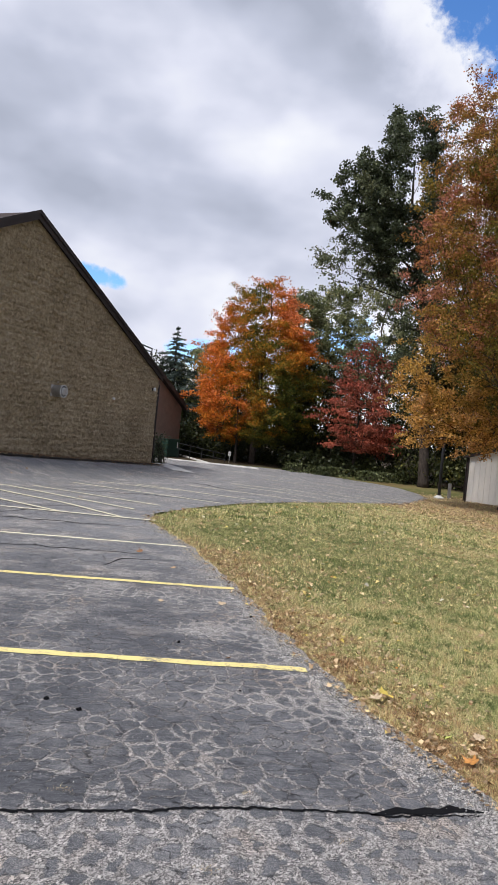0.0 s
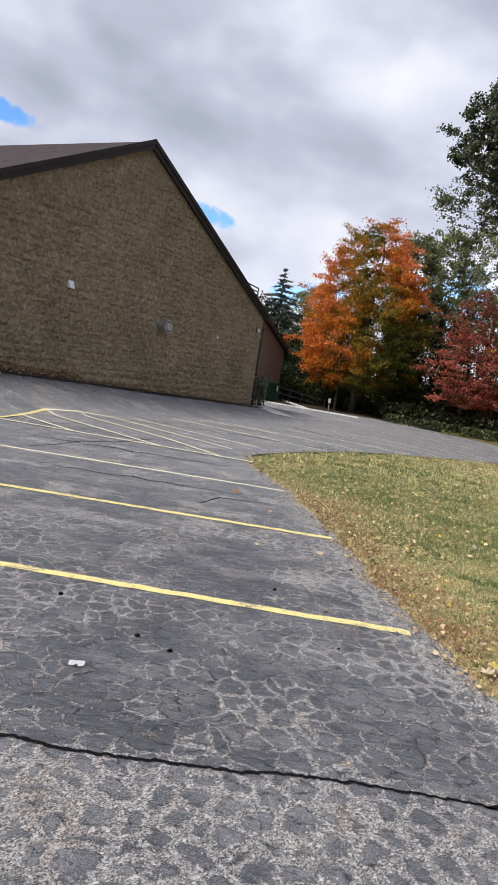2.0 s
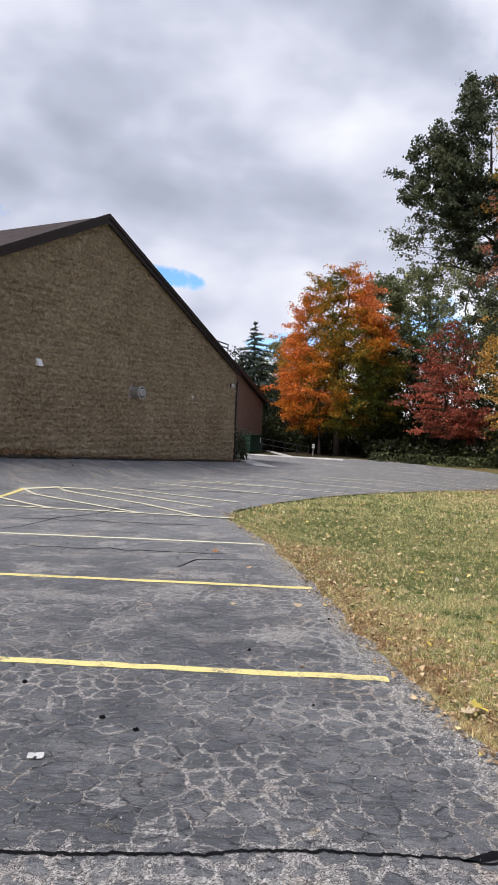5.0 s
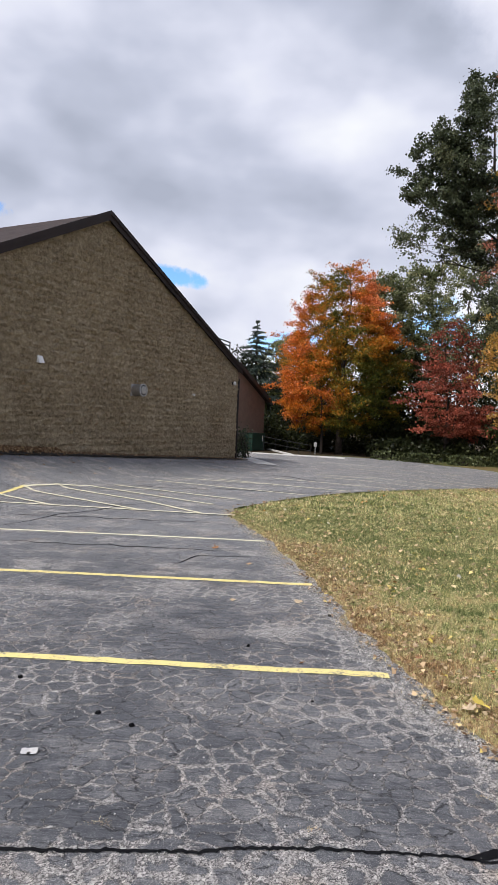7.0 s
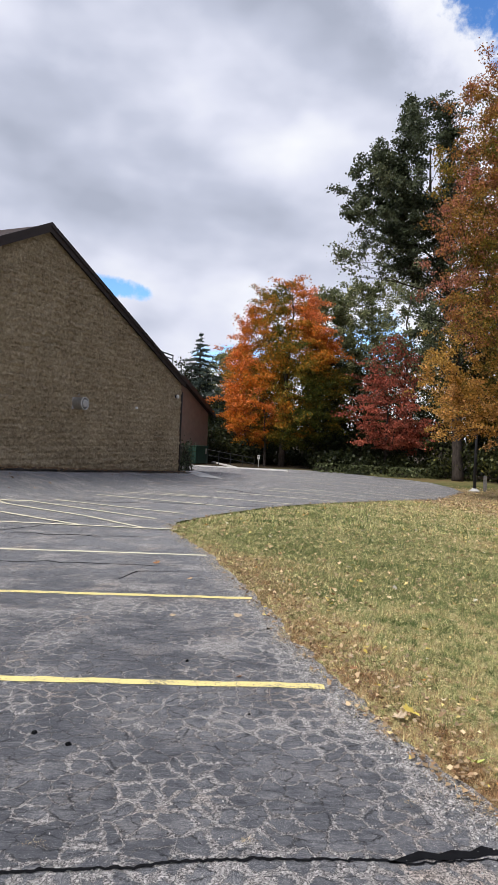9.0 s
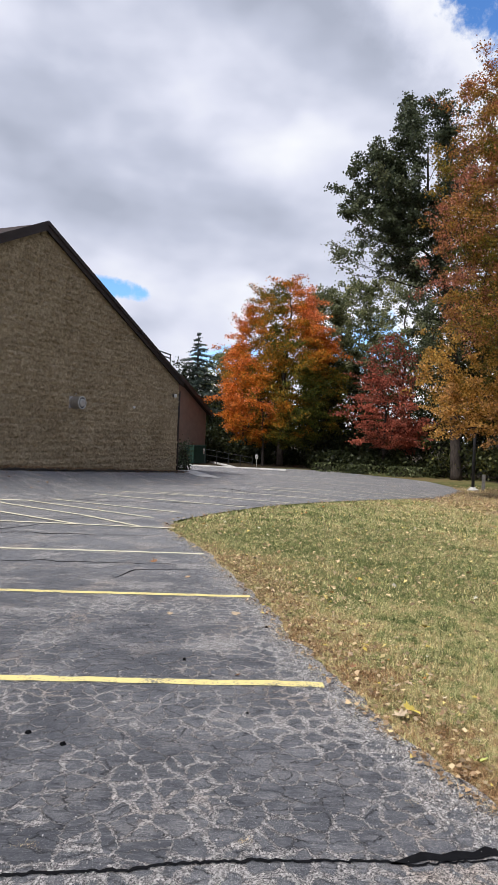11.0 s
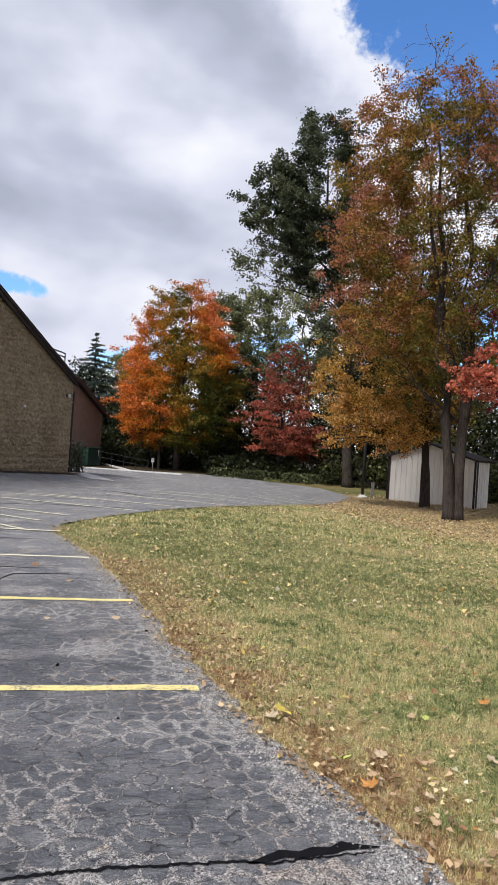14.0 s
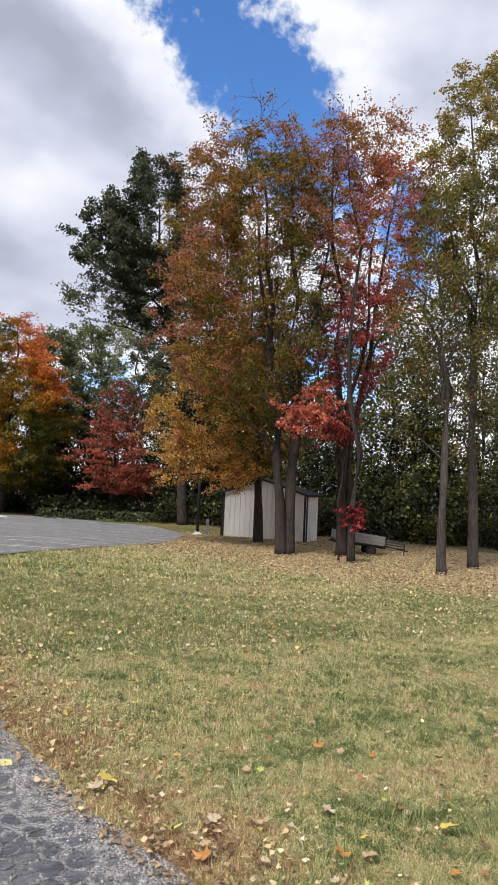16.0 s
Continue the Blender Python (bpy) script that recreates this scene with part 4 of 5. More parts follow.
def tree(name, label, base, height, radius, crowns, leaf, seed, trunks=None, bark=None, leaf_size=0.2, twigs=3, lean=(0, 0), category="tree", group="", flat=0.62, rim=0.0, rise=0.25, fuzz=0.25):
    """base: x, y. crowns: rows (dx, dy, z0, z1, r, clumps, leaves per clump, clump spread, tint, leaf kind or None, start height of its limbs).
    flat: how thin the clumps lie; rim: how much the tint changes from the inside out. Each clump of leaves sits at the end of a limb of its own; the outline is wide in the middle and ragged."""
    rng = np.random.default_rng(seed)
    bx, by = base
    bz = float(ground_z(bx, by)) - 0.06
    ob = thing(name, label, category, Matrix.Translation((bx, by, bz)), group)
    bark = bark or M_BARK
    trunks = trunks or [(0, 0, lean[0], lean[1], height * 0.93, radius)]
    axes = []
    for tx, ty, ex, ey, th, tr, *fork in trunks:
        n = 9
        t = np.linspace(0, 1, n)
        z0 = fork[0] if fork else 0.0
        p = np.stack([tx + ex * t ** 1.3, ty + ey * t ** 1.3, z0 + (th - z0) * t], -1)
        p[2:-1, :2] += rng.normal(size=(n - 3, 2)) * 0.012 * th
        r = tr * (1 - 0.88 * t) * np.where(t < 0.05, 1.18, 1.0)
        p = np.insert(p, 1, p[0] + (p[1] - p[0]) * 0.16, 0)
        r = np.insert(r, 1, tr * 1.02)
        bm = bmesh.new()
        tube(bm, p.tolist(), r.tolist(), 12)
        part("trunk", bm, bark, ob, smooth=True)
        axes.append((p, r))
    limbs = bmesh.new()
    by_kind, grown = {}, []
    for dx, dy, z0, z1, cr, clumps, per, spread, tint, kind, start in crowns:
        for i in range(clumps):
            h = (i + rng.uniform(0, 1)) / clumps
            if isinstance(cr, tuple):                                   # rows of height, radius: more clumps where it is wide
                zz = np.linspace(z0, z1, 60)
                share = np.cumsum(np.interp(zz, [q[0] for q in cr], [q[1] for q in cr]) ** 1.2)
                h = float(np.interp(h * share[-1], share, np.linspace(0, 1, 60)))
            az = i * 2.39996 + rng.uniform(-0.5, 0.5)
            prof = math.sin(math.pi * (0.12 + 0.84 * h ** 0.85)) ** 0.7
            wide = float(np.interp(z0 + (z1 - z0) * h, [q[0] for q in cr], [q[1] for q in cr])) if isinstance(cr, tuple) else cr * prof
            out = rng.uniform(0.35, 1.05) ** 0.6
            rr = wide * out
            c = np.array([dx + rr * math.cos(az), dy + rr * math.sin(az), z0 + (z1 - z0) * h])
            p, r = axes[i % len(axes)]
            zs = max(start, c[2] - rise * rr - 0.12 * (c[2] - start) - rng.uniform(0.3, 1.6))
            k = np.clip(np.searchsorted(p[:, 2], zs), 1, len(p) - 1)
            f = np.clip((zs - p[k - 1, 2]) / max(1e-3, p[k, 2] - p[k - 1, 2]), 0, 1)
            root = p[k - 1] + (p[k] - p[k - 1]) * f
            lr = min(0.35 * (r[k - 1] + (r[k] - r[k - 1]) * f), 0.06 + 0.006 * height)
            if len(grown) > 10:                                         # most limbs fork from one that is already there
                g = np.array([q for q, _ in grown])
                d = np.linalg.norm(g - c, axis=1) + np.where(g[:, 2] < c[2] - 0.1, 0, 50)
                j = int(np.argmin(d))
                if d[j] < 0.5 * np.linalg.norm(root - c):
                    root, lr = g[j], 0.9 * grown[j][1]
            bp = branch_path(root, c, 0.08, rng)
            grown += [(bp[2], 0.6 * lr), (bp[3], 0.45 * lr)]
            tube(limbs, bp.tolist(), (max(lr, 0.016) * np.array([1, 0.75, 0.52, 0.32, 0.12])).tolist(), 5, False)
            spots = [(bp[2], bp[3]), (bp[3], bp[4])]
            for _ in range(twigs):
                e = c + rng.normal(size=3) * spread * np.array([1, 1, 0.7])
                q = branch_path(bp[rng.integers(2, 4)], e, 0.05, rng, 4)
                tube(limbs, q.tolist(), (lr * np.array([0.35, 0.25, 0.16, 0.06])).clip(0.006).tolist(), 4, False)
                spots += [(q[1], q[2]), (q[2], q[3]), (q[2], q[3])]
            spots = np.array(spots)
            m = max(4, int(per * rng.uniform(0.5, 1.4)))
            seg = spots[rng.integers(0, len(spots), m)]                   # leaves sit along the twigs
            pts = seg[:, 0] + (seg[:, 1] - seg[:, 0]) * rng.uniform(size=(m, 1)) + rng.normal(size=(m, 3)) * spread * fuzz * np.array([1, 1, flat])
            tt = np.clip((tint(*c) if callable(tint) else tint) + rim * (out - 0.62) + rng.normal() * 0.13 + rng.normal(size=m) * 0.05 + 0.06 * (pts[:, 2] - c[2]), 0, 1)
            by_kind.setdefault(kind or leaf, []).append((pts, tt))
    part("limb_work", limbs, bark, ob, smooth=True, kind="stuff")
    for kind, lists in by_kind.items():
        pts, tt = np.concatenate([a for a, _ in lists]), np.concatenate([b for _, b in lists])
        pts[:, 2] = np.maximum(pts[:, 2], 0.15)
        quads_object("crown", leaf_quads(pts, leaf_size, rng), M_LEAF[kind], ob, tt)
    return ob


def maple_tint(x, y, z):
    """Orange on the sunny side and high up, gold in the heart, still green low down on the far side."""
    t = 0.25 + 0.36 * smooth01((-x - 0.6) / 2.2) + 0.40 * smooth01((x - 0.4) / 1.2) * smooth01((z - 6.0) / 1.5)
    t -= 0.34 * smooth01((x + 0.4) / 2.0) * smooth01((6.6 - z) / 2.5)
    t += 0.34 * smooth01((z - 7.5) / 2.5) * smooth01((x + 0.2) / 0.7) - 0.12 * smooth01((z - 9.2) / 1.0) * smooth01((0.1 - x) / 0.5)
    t += 0.5 * math.exp(-((x + 0.9) / 0.9) ** 2 - ((z - 3.4) / 0.55) ** 2) * (y < 0)
    return float(t)


tree("maple_tree", "maple with glowing orange and green autumn leaves behind the lot", (4.1, 43.4), 11.6, 0.21,
     [(0.1, 0, 1.5, 11.7, ((1.5, 2.1), (2.3, 3.3), (3.7, 3.85), (6.0, 3.6), (8.0, 3.0), (9.4, 2.35), (10.7, 1.45), (11.7, 0.25)), 300, 380, 0.5, maple_tint, None, 1.5),
      (0.1, 0, 2.0, 8.0, ((2.0, 2.0), (8.0, 1.6)), 50, 260, 0.5, 0.08, None, 1.8)],
     "maple", 11, flat=0.5, rim=0.32, fuzz=0.36, trunks=[(0, 0, 0.25, 0, 10.9, 0.21), (-1.1, -0.8, -0.3, 0.3, 6.0, 0.10)], bark=M_BARK_DARK, leaf_size=0.10)
tree("dogwood_tree", "small tree with dark red layered autumn leaves", (9.9, 40.3), 7.6, 0.12,
     [(-0.2, -0.6, 1.6, 5.6, 2.1, 42, 200, 0.5, 0.62, None, 1.0), (0.1, -0.5, 4.4, 7.8, 1.6, 34, 80, 0.45, 0.6, None, 2.0), (0.9, -0.6, 1.7, 3.0, 1.4, 18, 220, 0.42, 0.5, None, 0.8)],
     "red", 12, flat=0.2, fuzz=0.4, trunks=[(0, 0, -0.3, 0, 7, 0.11), (0.5, 0.2, 0.6, 0, 7.2, 0.09), (0.9, 0.1, 0.9, 0, 6.6, 0.07)], bark=M_BARK_DARK, leaf_size=0.115)
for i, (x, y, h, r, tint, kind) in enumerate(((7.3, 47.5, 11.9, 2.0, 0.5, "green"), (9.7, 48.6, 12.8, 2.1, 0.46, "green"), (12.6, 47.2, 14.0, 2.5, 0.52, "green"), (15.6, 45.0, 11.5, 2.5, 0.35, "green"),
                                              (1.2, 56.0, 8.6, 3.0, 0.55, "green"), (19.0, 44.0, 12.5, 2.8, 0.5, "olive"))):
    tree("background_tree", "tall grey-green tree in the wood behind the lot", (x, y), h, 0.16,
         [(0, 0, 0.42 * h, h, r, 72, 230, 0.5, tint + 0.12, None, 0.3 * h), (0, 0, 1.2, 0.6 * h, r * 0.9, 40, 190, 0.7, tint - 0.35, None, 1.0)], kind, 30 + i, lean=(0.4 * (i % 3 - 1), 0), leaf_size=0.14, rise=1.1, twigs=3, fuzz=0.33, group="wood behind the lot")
tree("tall_tree", "tall dark green tree with branches reaching over the lot", (13.2, 37.4), 19.0, 0.30,
     [(-2.6, -0.6, 13.2, 19.8, 2.9, 60, 520, 0.5, 0.45, None, 9), (-4.9, -0.8, 12.6, 17.4, 2.0, 34, 480, 0.45, 0.55, None, 9), (-2.6, -0.6, 11.0, 15.0, 2.0, 34, 420, 0.5, 0.35, None, 8.5), (-5.4, -0.9, 10.8, 12.6, 2.2, 20, 110, 0.42, 0.7, None, 9.5),
      (-1.4, -0.5, 6, 12.4, 1.4, 30, 200, 0.5, 0.4, None, 5)],
     "dark", 50, twigs=4, fuzz=0.33, leaf_size=0.125, bark=M_BARK_DARK, lean=(-2.4, -0.5))
tree("gold_tree", "tall twin-trunked tree with golden brown autumn leaves", (12.05, 22.6), 16.5, 0.24,
     [(-1.2, 0.3, 5.2, 14.6, 2.7, 120, 330, 0.55, 0.25, None, 3.4), (-1.2, 0.2, 10.5, 15.9, 2.3, 50, 250, 0.42, 0.6, None, 8), (-3.0, 0.6, 5.8, 12.6, 1.8, 56, 300, 0.5, 0.74, None, 5), (-3.2, 0.9, 8.5, 15.0, 1.7, 50, 320, 0.5, 0.6, None, 6), (-1.7, 0.2, 13.8, 16.8, 1.3, 18, 14, 0.4, 0.85, None, 10), (0.7, 0.2, 6.0, 14.9, 1.7, 54, 280, 0.5, 0.28, None, 5), (0.9, 0.2, 13.0, 15.8, 1.1, 20, 60, 0.4, 0.95, None, 9)],
     "gold", 60, trunks=[(-0.15, 0, -1.3, 0.2, 14.4, 0.21), (0.17, 0, -0.5, 0.2, 14.8, 0.22), (-0.36, 0.0, -2.2, -0.6, 14.6, 0.12, 3.0), (0.28, 0.0, 1.2, -0.4, 14.0, 0.12, 3.6)], leaf_size=0.074, bark=M_BARK_DARK, rise=0.8)
tree("yellow_tree", "tree with low golden leaves in front of the shed", (13.5, 28.0), 12.5, 0.22,
     [(-2.2, -0.9, 3.0, 8.6, 3.0, 96, 270, 0.5, 0.4, None, 2.8), (-1.6, -0.6, 6.5, 13.0, 2.8, 60, 230, 0.5, 0.85, "gold", 5), (-3.0, -1.2, 2.5, 4.6, 2.3, 46, 270, 0.4, 0.6, None, 2.6), (-0.6, -1.2, 3.2, 7.0, 1.9, 40, 230, 0.48, 0.25, "gold", 2.8)],
     "yellow", 61, leaf_size=0.088, bark=M_BARK_DARK, lean=(-0.9, -0.3), rise=0.6)
tree("red_tree", "clump of tall dark trunks with sparse red and rust leaves", (13.6, 21.4), 16.2, 0.2,
     [(0.9, 0, 9.5, 16.4, 2.9, 100, 105, 0.5, 0.8, "gold", 6), (1.3, -0.2, 9.4, 14.8, 1.7, 46, 230, 0.42, 0.95, None, 5), (0.2, -0.2, 6.0, 9.4, 1.5, 34, 117, 0.4, 0.5, "crimson", 4), (-0.9, 0, 4.5, 10, 1.6, 20, 31, 0.45, 0.4, "crimson", 3), (-0.6, 0.2, 11.0, 16.0, 1.9, 50, 150, 0.45, 0.75, "gold", 7), (1.0, -0.3, 8.4, 9.8, 1.2, 14, 143, 0.35, 0.95, None, 5)],
     "red", 62, trunks=[(0.5, 0.7, -0.9, 0, 15.2, 0.19), (-0.4, -1.4, -0.4, 0.5, 14.6, 0.135), (0.72, 0.8, 2.2, 0.4, 14.8, 0.17), (0.45, 0.7, 1.0, -0.5, 14.9, 0.12, 2.6)], bark=M_BARK_DARK, leaf_size=0.088, rise=0.6)
tree("red_maple_sapling", "slender sapling with a spray of bright orange-red leaves", (13.0, 20.45), 6.0, 0.045,
     [(-1.25, 0.2, 4.4, 5.1, 1.15, 24, 130, 0.32, 0.85, None, 3.0), (-0.85, 0.2, 5.1, 5.9, 0.5, 9, 130, 0.28, 0.9, None, 3.6), (-0.1, 0.1, 4.1, 5.0, 0.85, 14, 100, 0.3, 0.5, "crimson", 2.8), (0.25, -0.5, 1.3, 1.8, 0.45, 10, 90, 0.2, 0.4, "crimson", 1.0)],
     "red", 63, flat=0.35, leaf_size=0.1, bark=M_BARK_DARK)
for i, (x, y, h, r, c, kind, low) in enumerate(((14.52, 17.04, 12.0, 0.15, 0.4, "olive", 3.8), (16.85, 18.3, 17.0, 0.18, 0.72, "olive", 5.0), (18.6, 15.6, 15.5, 0.2, 0.6, "gold", 4.5))):
    tree("slender_tree", "slender grey-trunked tree with thin olive and rust foliage", (x, y), h, r,
         [(0.2, 0, 0.58 * h, h, (1.8, 2.4, 2.4)[i], (50, 90, 84)[i], (120, 380, 340)[i], 0.5, c, kind, 0.35 * h), (0.1, 0, 0.48 * h, 0.78 * h, 1.8, (26, 44, 44)[i], (90, 220, 240)[i], 0.5, 0.3, "olive" if i else None, 0.35 * h), (0, 0, low, 0.6 * h, 2.0, 28, 34, 0.6, 0.4, "olive", 3.4)],
         "gold", 70 + i, leaf_size=0.082, trunks=[(0, 0, -0.5, 0.05, 0.93 * h, r), (-0.1, 0, 1.1, 0.3, 0.85 * h, 0.45 * r, 5.0), (-0.12, 0, -1.5, 0.2, 0.82 * h, 0.42 * r, 6.0)], bark=M_BARK_MID, rise=0.8, group="slender trees at the lawn's edge")


def spruce(base, height, width, seed):
    rng = np.random.default_rng(seed)
    bz = float(ground_z(*base))
    ob = thing("spruce_tree", "dark green pointed spruce behind the building", "conifer", Matrix.Translation((*base, bz)))
    bm = bmesh.new()
    tube(bm, [(0, 0, 0), (0, 0, height * 0.5), (0, 0, height)], [0.2, 0.11, 0.012], 8)
    part("trunk", bm, M_BARK_DARK, ob, smooth=True)
    pts, tint = [], []
    bm = bmesh.new()
    z, k = 0.8, 0
    while z < height - 0.15:
        reach = width * (1 - z / height) ** 1.05 + 0.05
        for j in range(6):
            az = k * 2.1 + j * math.tau / 5 + rng.uniform(-0.4, 0.4)
            zj = z + rng.uniform(-0.07, 0.07)
            l = reach * rng.uniform(0.6, 1.15)
            root = np.array([0, 0, zj])
            tip = np.array([l * math.cos(az), l * math.sin(az), zj - 0.16 * l + rng.uniform(-0.1, 0.15)])
            tube(bm, [root.tolist(), ((root + tip) * 0.5 + np.array([0, 0, -0.05 * l])).tolist(), tip.tolist()], [0.02, 0.014, 0.004], 4, False)
            n = int(14 + 80 * l)
            t = rng.uniform(0.1, 1, n)[:, None]
            p = root + (tip - root) * t + rng.normal(size=(n, 3)) * np.array([0.13, 0.13, 0.045]) * (0.25 + 0.5 * l)
            pts.append(p), tint.append(np.full(n, rng.uniform(0.1, 0.9)))
        z += 0.34
        k += 1
    part("limb_work", bm, M_BARK_DARK, ob, kind="stuff")
    quads_object("crown", leaf_quads(np.concatenate(pts), 0.15, rng, 0.5, 0.22), M_LEAF["spruce"], ob, np.concatenate(tint))
    return ob


spruce((-1.4, 51.5), 9.2, 5.8, 5)


def bushes(name, label, rows, kind, seed, leaf_size=0.22):
    """Understory that nobody could count: many stems and clumps of leaves."""
    rng = np.random.default_rng(seed)
    pts, tint = [], []
    stems = bmesh.new()
    for x, y, h, r, n, tn in rows:
        z = float(ground_z(x, y))
        for _ in range(max(2, int(h))):
            e = np.array([x, y, z + h * rng.uniform(0.5, 0.95)]) + np.append(rng.normal(size=2) * r * 0.5, 0)
            tube(stems, branch_path((x + rng.normal() * 0.2, y, z - 0.05), e, 0.05, rng).tolist(), [0.035, 0.03, 0.022, 0.014, 0.006], 4, False)
        clumps = rng.normal(size=(max(5, n // 60), 3)) * np.array([r * 0.5, r * 0.5, h * 0.24]) + np.array([x, y, z + h * 0.5])
        c = clumps[rng.integers(0, len(clumps), n)] + rng.normal(size=(n, 3)) * 0.28 * (0.6 + r * 0.25)
        c[:, 2] = np.clip(c[:, 2], z + 0.03, z + h * 1.15)
        pts.append(c), tint.append(np.clip(tn + rng.normal() * 0.1 + rng.normal(size=n) * 0.12, 0, 1))
    ob = thing(name, label, "undergrowth", kind="stuff")
    part("stems", stems, M_BARK_DARK, ob)
    quads_object("foliage", leaf_quads(np.concatenate(pts), leaf_size, rng), M_LEAF[kind], ob, np.concatenate(tint))
    return ob


rng = np.random.default_rng(77)
rows = []
for x in np.arange(-9, 13.5, 0.9):                                     # behind the lot's far edge
    for k in range(4):
        y = (46.0 if x < 5.6 else 41.8 - (x - 6) * 0.5) + k * 2.0 + rng.uniform(-0.5, 0.5)
        rows.append((x + rng.uniform(-0.4, 0.4), y, (0.9 + 1.7 * k) * rng.uniform(0.8, 1.3), 0.95, 620 + 160 * k, 0.22 + 0.1 * rng.normal()))
# leaves coloured dark to carry the shade inside the wood
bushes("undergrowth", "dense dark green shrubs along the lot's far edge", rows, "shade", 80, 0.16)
rows = []
for i in range(95):                                                    # round behind the shed and the trailer
    t = i / 94
    x, y = 13.2 + 20 * t + rng.uniform(-1.2, 1.2), 38.5 - 20 * t + rng.uniform(-1.2, 2.5)
    k = i % 3
    rows.append((x + 1.7 * k, y + 1.2 * k, (1.9 + 1.9 * k) * rng.uniform(0.8, 1.2), 1.25, 560 + 290 * k, 0.36 + 0.2 * rng.normal()))
# same darkened leaves, standing in for shade under the canopy
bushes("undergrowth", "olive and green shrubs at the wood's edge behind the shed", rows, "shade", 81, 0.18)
rows = [(9.0 + 3 * rng.uniform(-1, 1), 38.6 + rng.uniform(-0.5, 0.5), 0.4, 0.6, 160, 0.22) for _ in range(12)]
bushes("undergrowth", "low green ground cover at the lot's far edge", rows, "green", 82, 0.14)
for i in range(16):
    t = i / 15
    x, y = 15.5 + 21 * t + rng.uniform(-1, 1), 40 - 17 * t + rng.uniform(0, 4)
    h = rng.uniform(11, 15)
    tree("background_tree", "thin dark-trunked tree deep in the wood", (x, y), h, 0.12 + 0.05 * rng.uniform(), [(0, 0, 0.45 * h, h, 2.3, 30, 120, 0.8, 0.15 + 0.2 * rng.uniform(), None, 0.35 * h), (0, 0, 2, 0.55 * h, 2.1, 20, 110, 0.7, 0.3, None, 1.5)],
         "olive", 100 + i, bark=M_BARK_DARK, leaf_size=0.17, twigs=2, fuzz=0.4, lean=(rng.uniform(-0.6, 0.6), 0), group="wood behind the shed")

# ---- shed ----
SX0, SY0, SX1, SY1 = 13.30, 31.60, 15.90, 28.21
s_turn = math.degrees(math.atan2(SY1 - SY0, SX1 - SX0))
S_W = math.hypot(SX1 - SX0, SY1 - SY0)
shed = thing("shed", "small cream ribbed-metal shed with a dark low roof among the trees", "shed", Matrix.Translation((SX0, SY0, float(ground_z(SX0, SY0)) - 0.02)) @ pose(0, 0, 0, 0, 0, s_turn))
S_D, S_H, S_R, S_PK = 1.45, 2.1, 0.62, 0.5
bm = bmesh.new()
prism(bm, [(0, 0), (S_W, 0), (S_W, S_H), (S_W * S_PK, S_H + S_R), (0, S_H)], 0.0, 0.05)
n = 15
ribs = []
for i in range(n + 1):
    x = 0.03 + (S_W - 0.06) * i / n
    top = S_H + S_R * (1 - abs(x - S_W * S_PK) / (S_W * (S_PK if x < S_W * S_PK else 1 - S_PK))) - 0.02
    ribs.append((x, top))
part("front_wall", bm, M_SHED, shed, "cream ribbed steel wall")
for x, top in ribs:
    bm = bmesh.new()
    box(bm, x - 0.022, x + 0.022, -0.03, -0.001, 0.02, top)
    part("rib", bm, M_SHED, shed)
for x0, nm in ((S_W - 0.05, "side_wall"), (0.0, "side_wall")):
    bm = bmesh.new()
    box(bm, x0, x0 + 0.05, 0.052, S_D, 0, S_H)
    part(nm, bm, M_SHED, shed)
    for i in range(5):
        y = 0.2 + i * 0.25
        bm = bmesh.new()
        box(bm, x0 + 0.051 if x0 else -0.031, x0 + 0.08 if x0 else -0.001, y - 0.02, y + 0.02, 0.02, S_H - 0.02)
        part("rib", bm, M_SHED, shed)
bm = bmesh.new()
box(bm, 0.052, S_W - 0.052, S_D - 0.05, S_D, 0, S_H)
part("back_wall", bm, M_SHED, shed)
for x in (0.0, S_W):
    bm = bmesh.new()
    box(bm, x - 0.045, x + 0.045, -0.06, -0.032, 0, S_H - 0.02)
    box(bm, (x + 0.082) if x else x - 0.11, (x + 0.105) if x else x - 0.082, -0.06, 0.07, 0, S_H - 0.02)
    part("corner_trim", bm, M_FASCIA, shed, "dark corner trim")
for a, b in ((-0.18, S_W * S_PK), (S_W * S_PK, S_W + 0.18)):
    za, zb = (S_H - 0.05, S_H + S_R) if a < 0 else (S_H + S_R, S_H - 0.05)
    bm = bmesh.new()
    prism(bm, [(a, za + 0.01), (b, zb + 0.01), (b, zb + 0.10), (a, za + 0.10)], -0.25, S_D + 0.2)
    part("roof", bm, M_FASCIA, shed, "dark brown roof slope")

# ---- farm trailer ----
TRZ = float(ground_z(16.4, 22.4))
trailer = thing("trailer", "old grey wooden utility trailer parked under the trees", "trailer", Matrix.Translation((15.05, 22.85, TRZ + 0.0)) @ pose(0, 0, 0, 0, 6.0, -22) @ Matrix.Scale(0.74, 4))
for k in range(3):
    bm = bmesh.new()
    rounded_box(bm, -1.0, 1.55, -0.03, 0.015, 0.62 + 0.155 * k, 0.765 + 0.155 * k, 0.008)
    part("side_board", bm, M_WOOD, trailer, "weathered grey plank")
    bm = bmesh.new()
    rounded_box(bm, -1.0, 1.55, 1.3, 1.345, 0.62 + 0.155 * k, 0.765 + 0.155 * k, 0.008)
    part("side_board", bm, M_WOOD, trailer)
    bm = bmesh.new()
    rounded_box(bm, 1.56, 1.60, 0.0, 1.3, 0.62 + 0.155 * k, 0.765 + 0.155 * k, 0.008)
    part("end_board", bm, M_WOOD, trailer)
bm = bmesh.new()
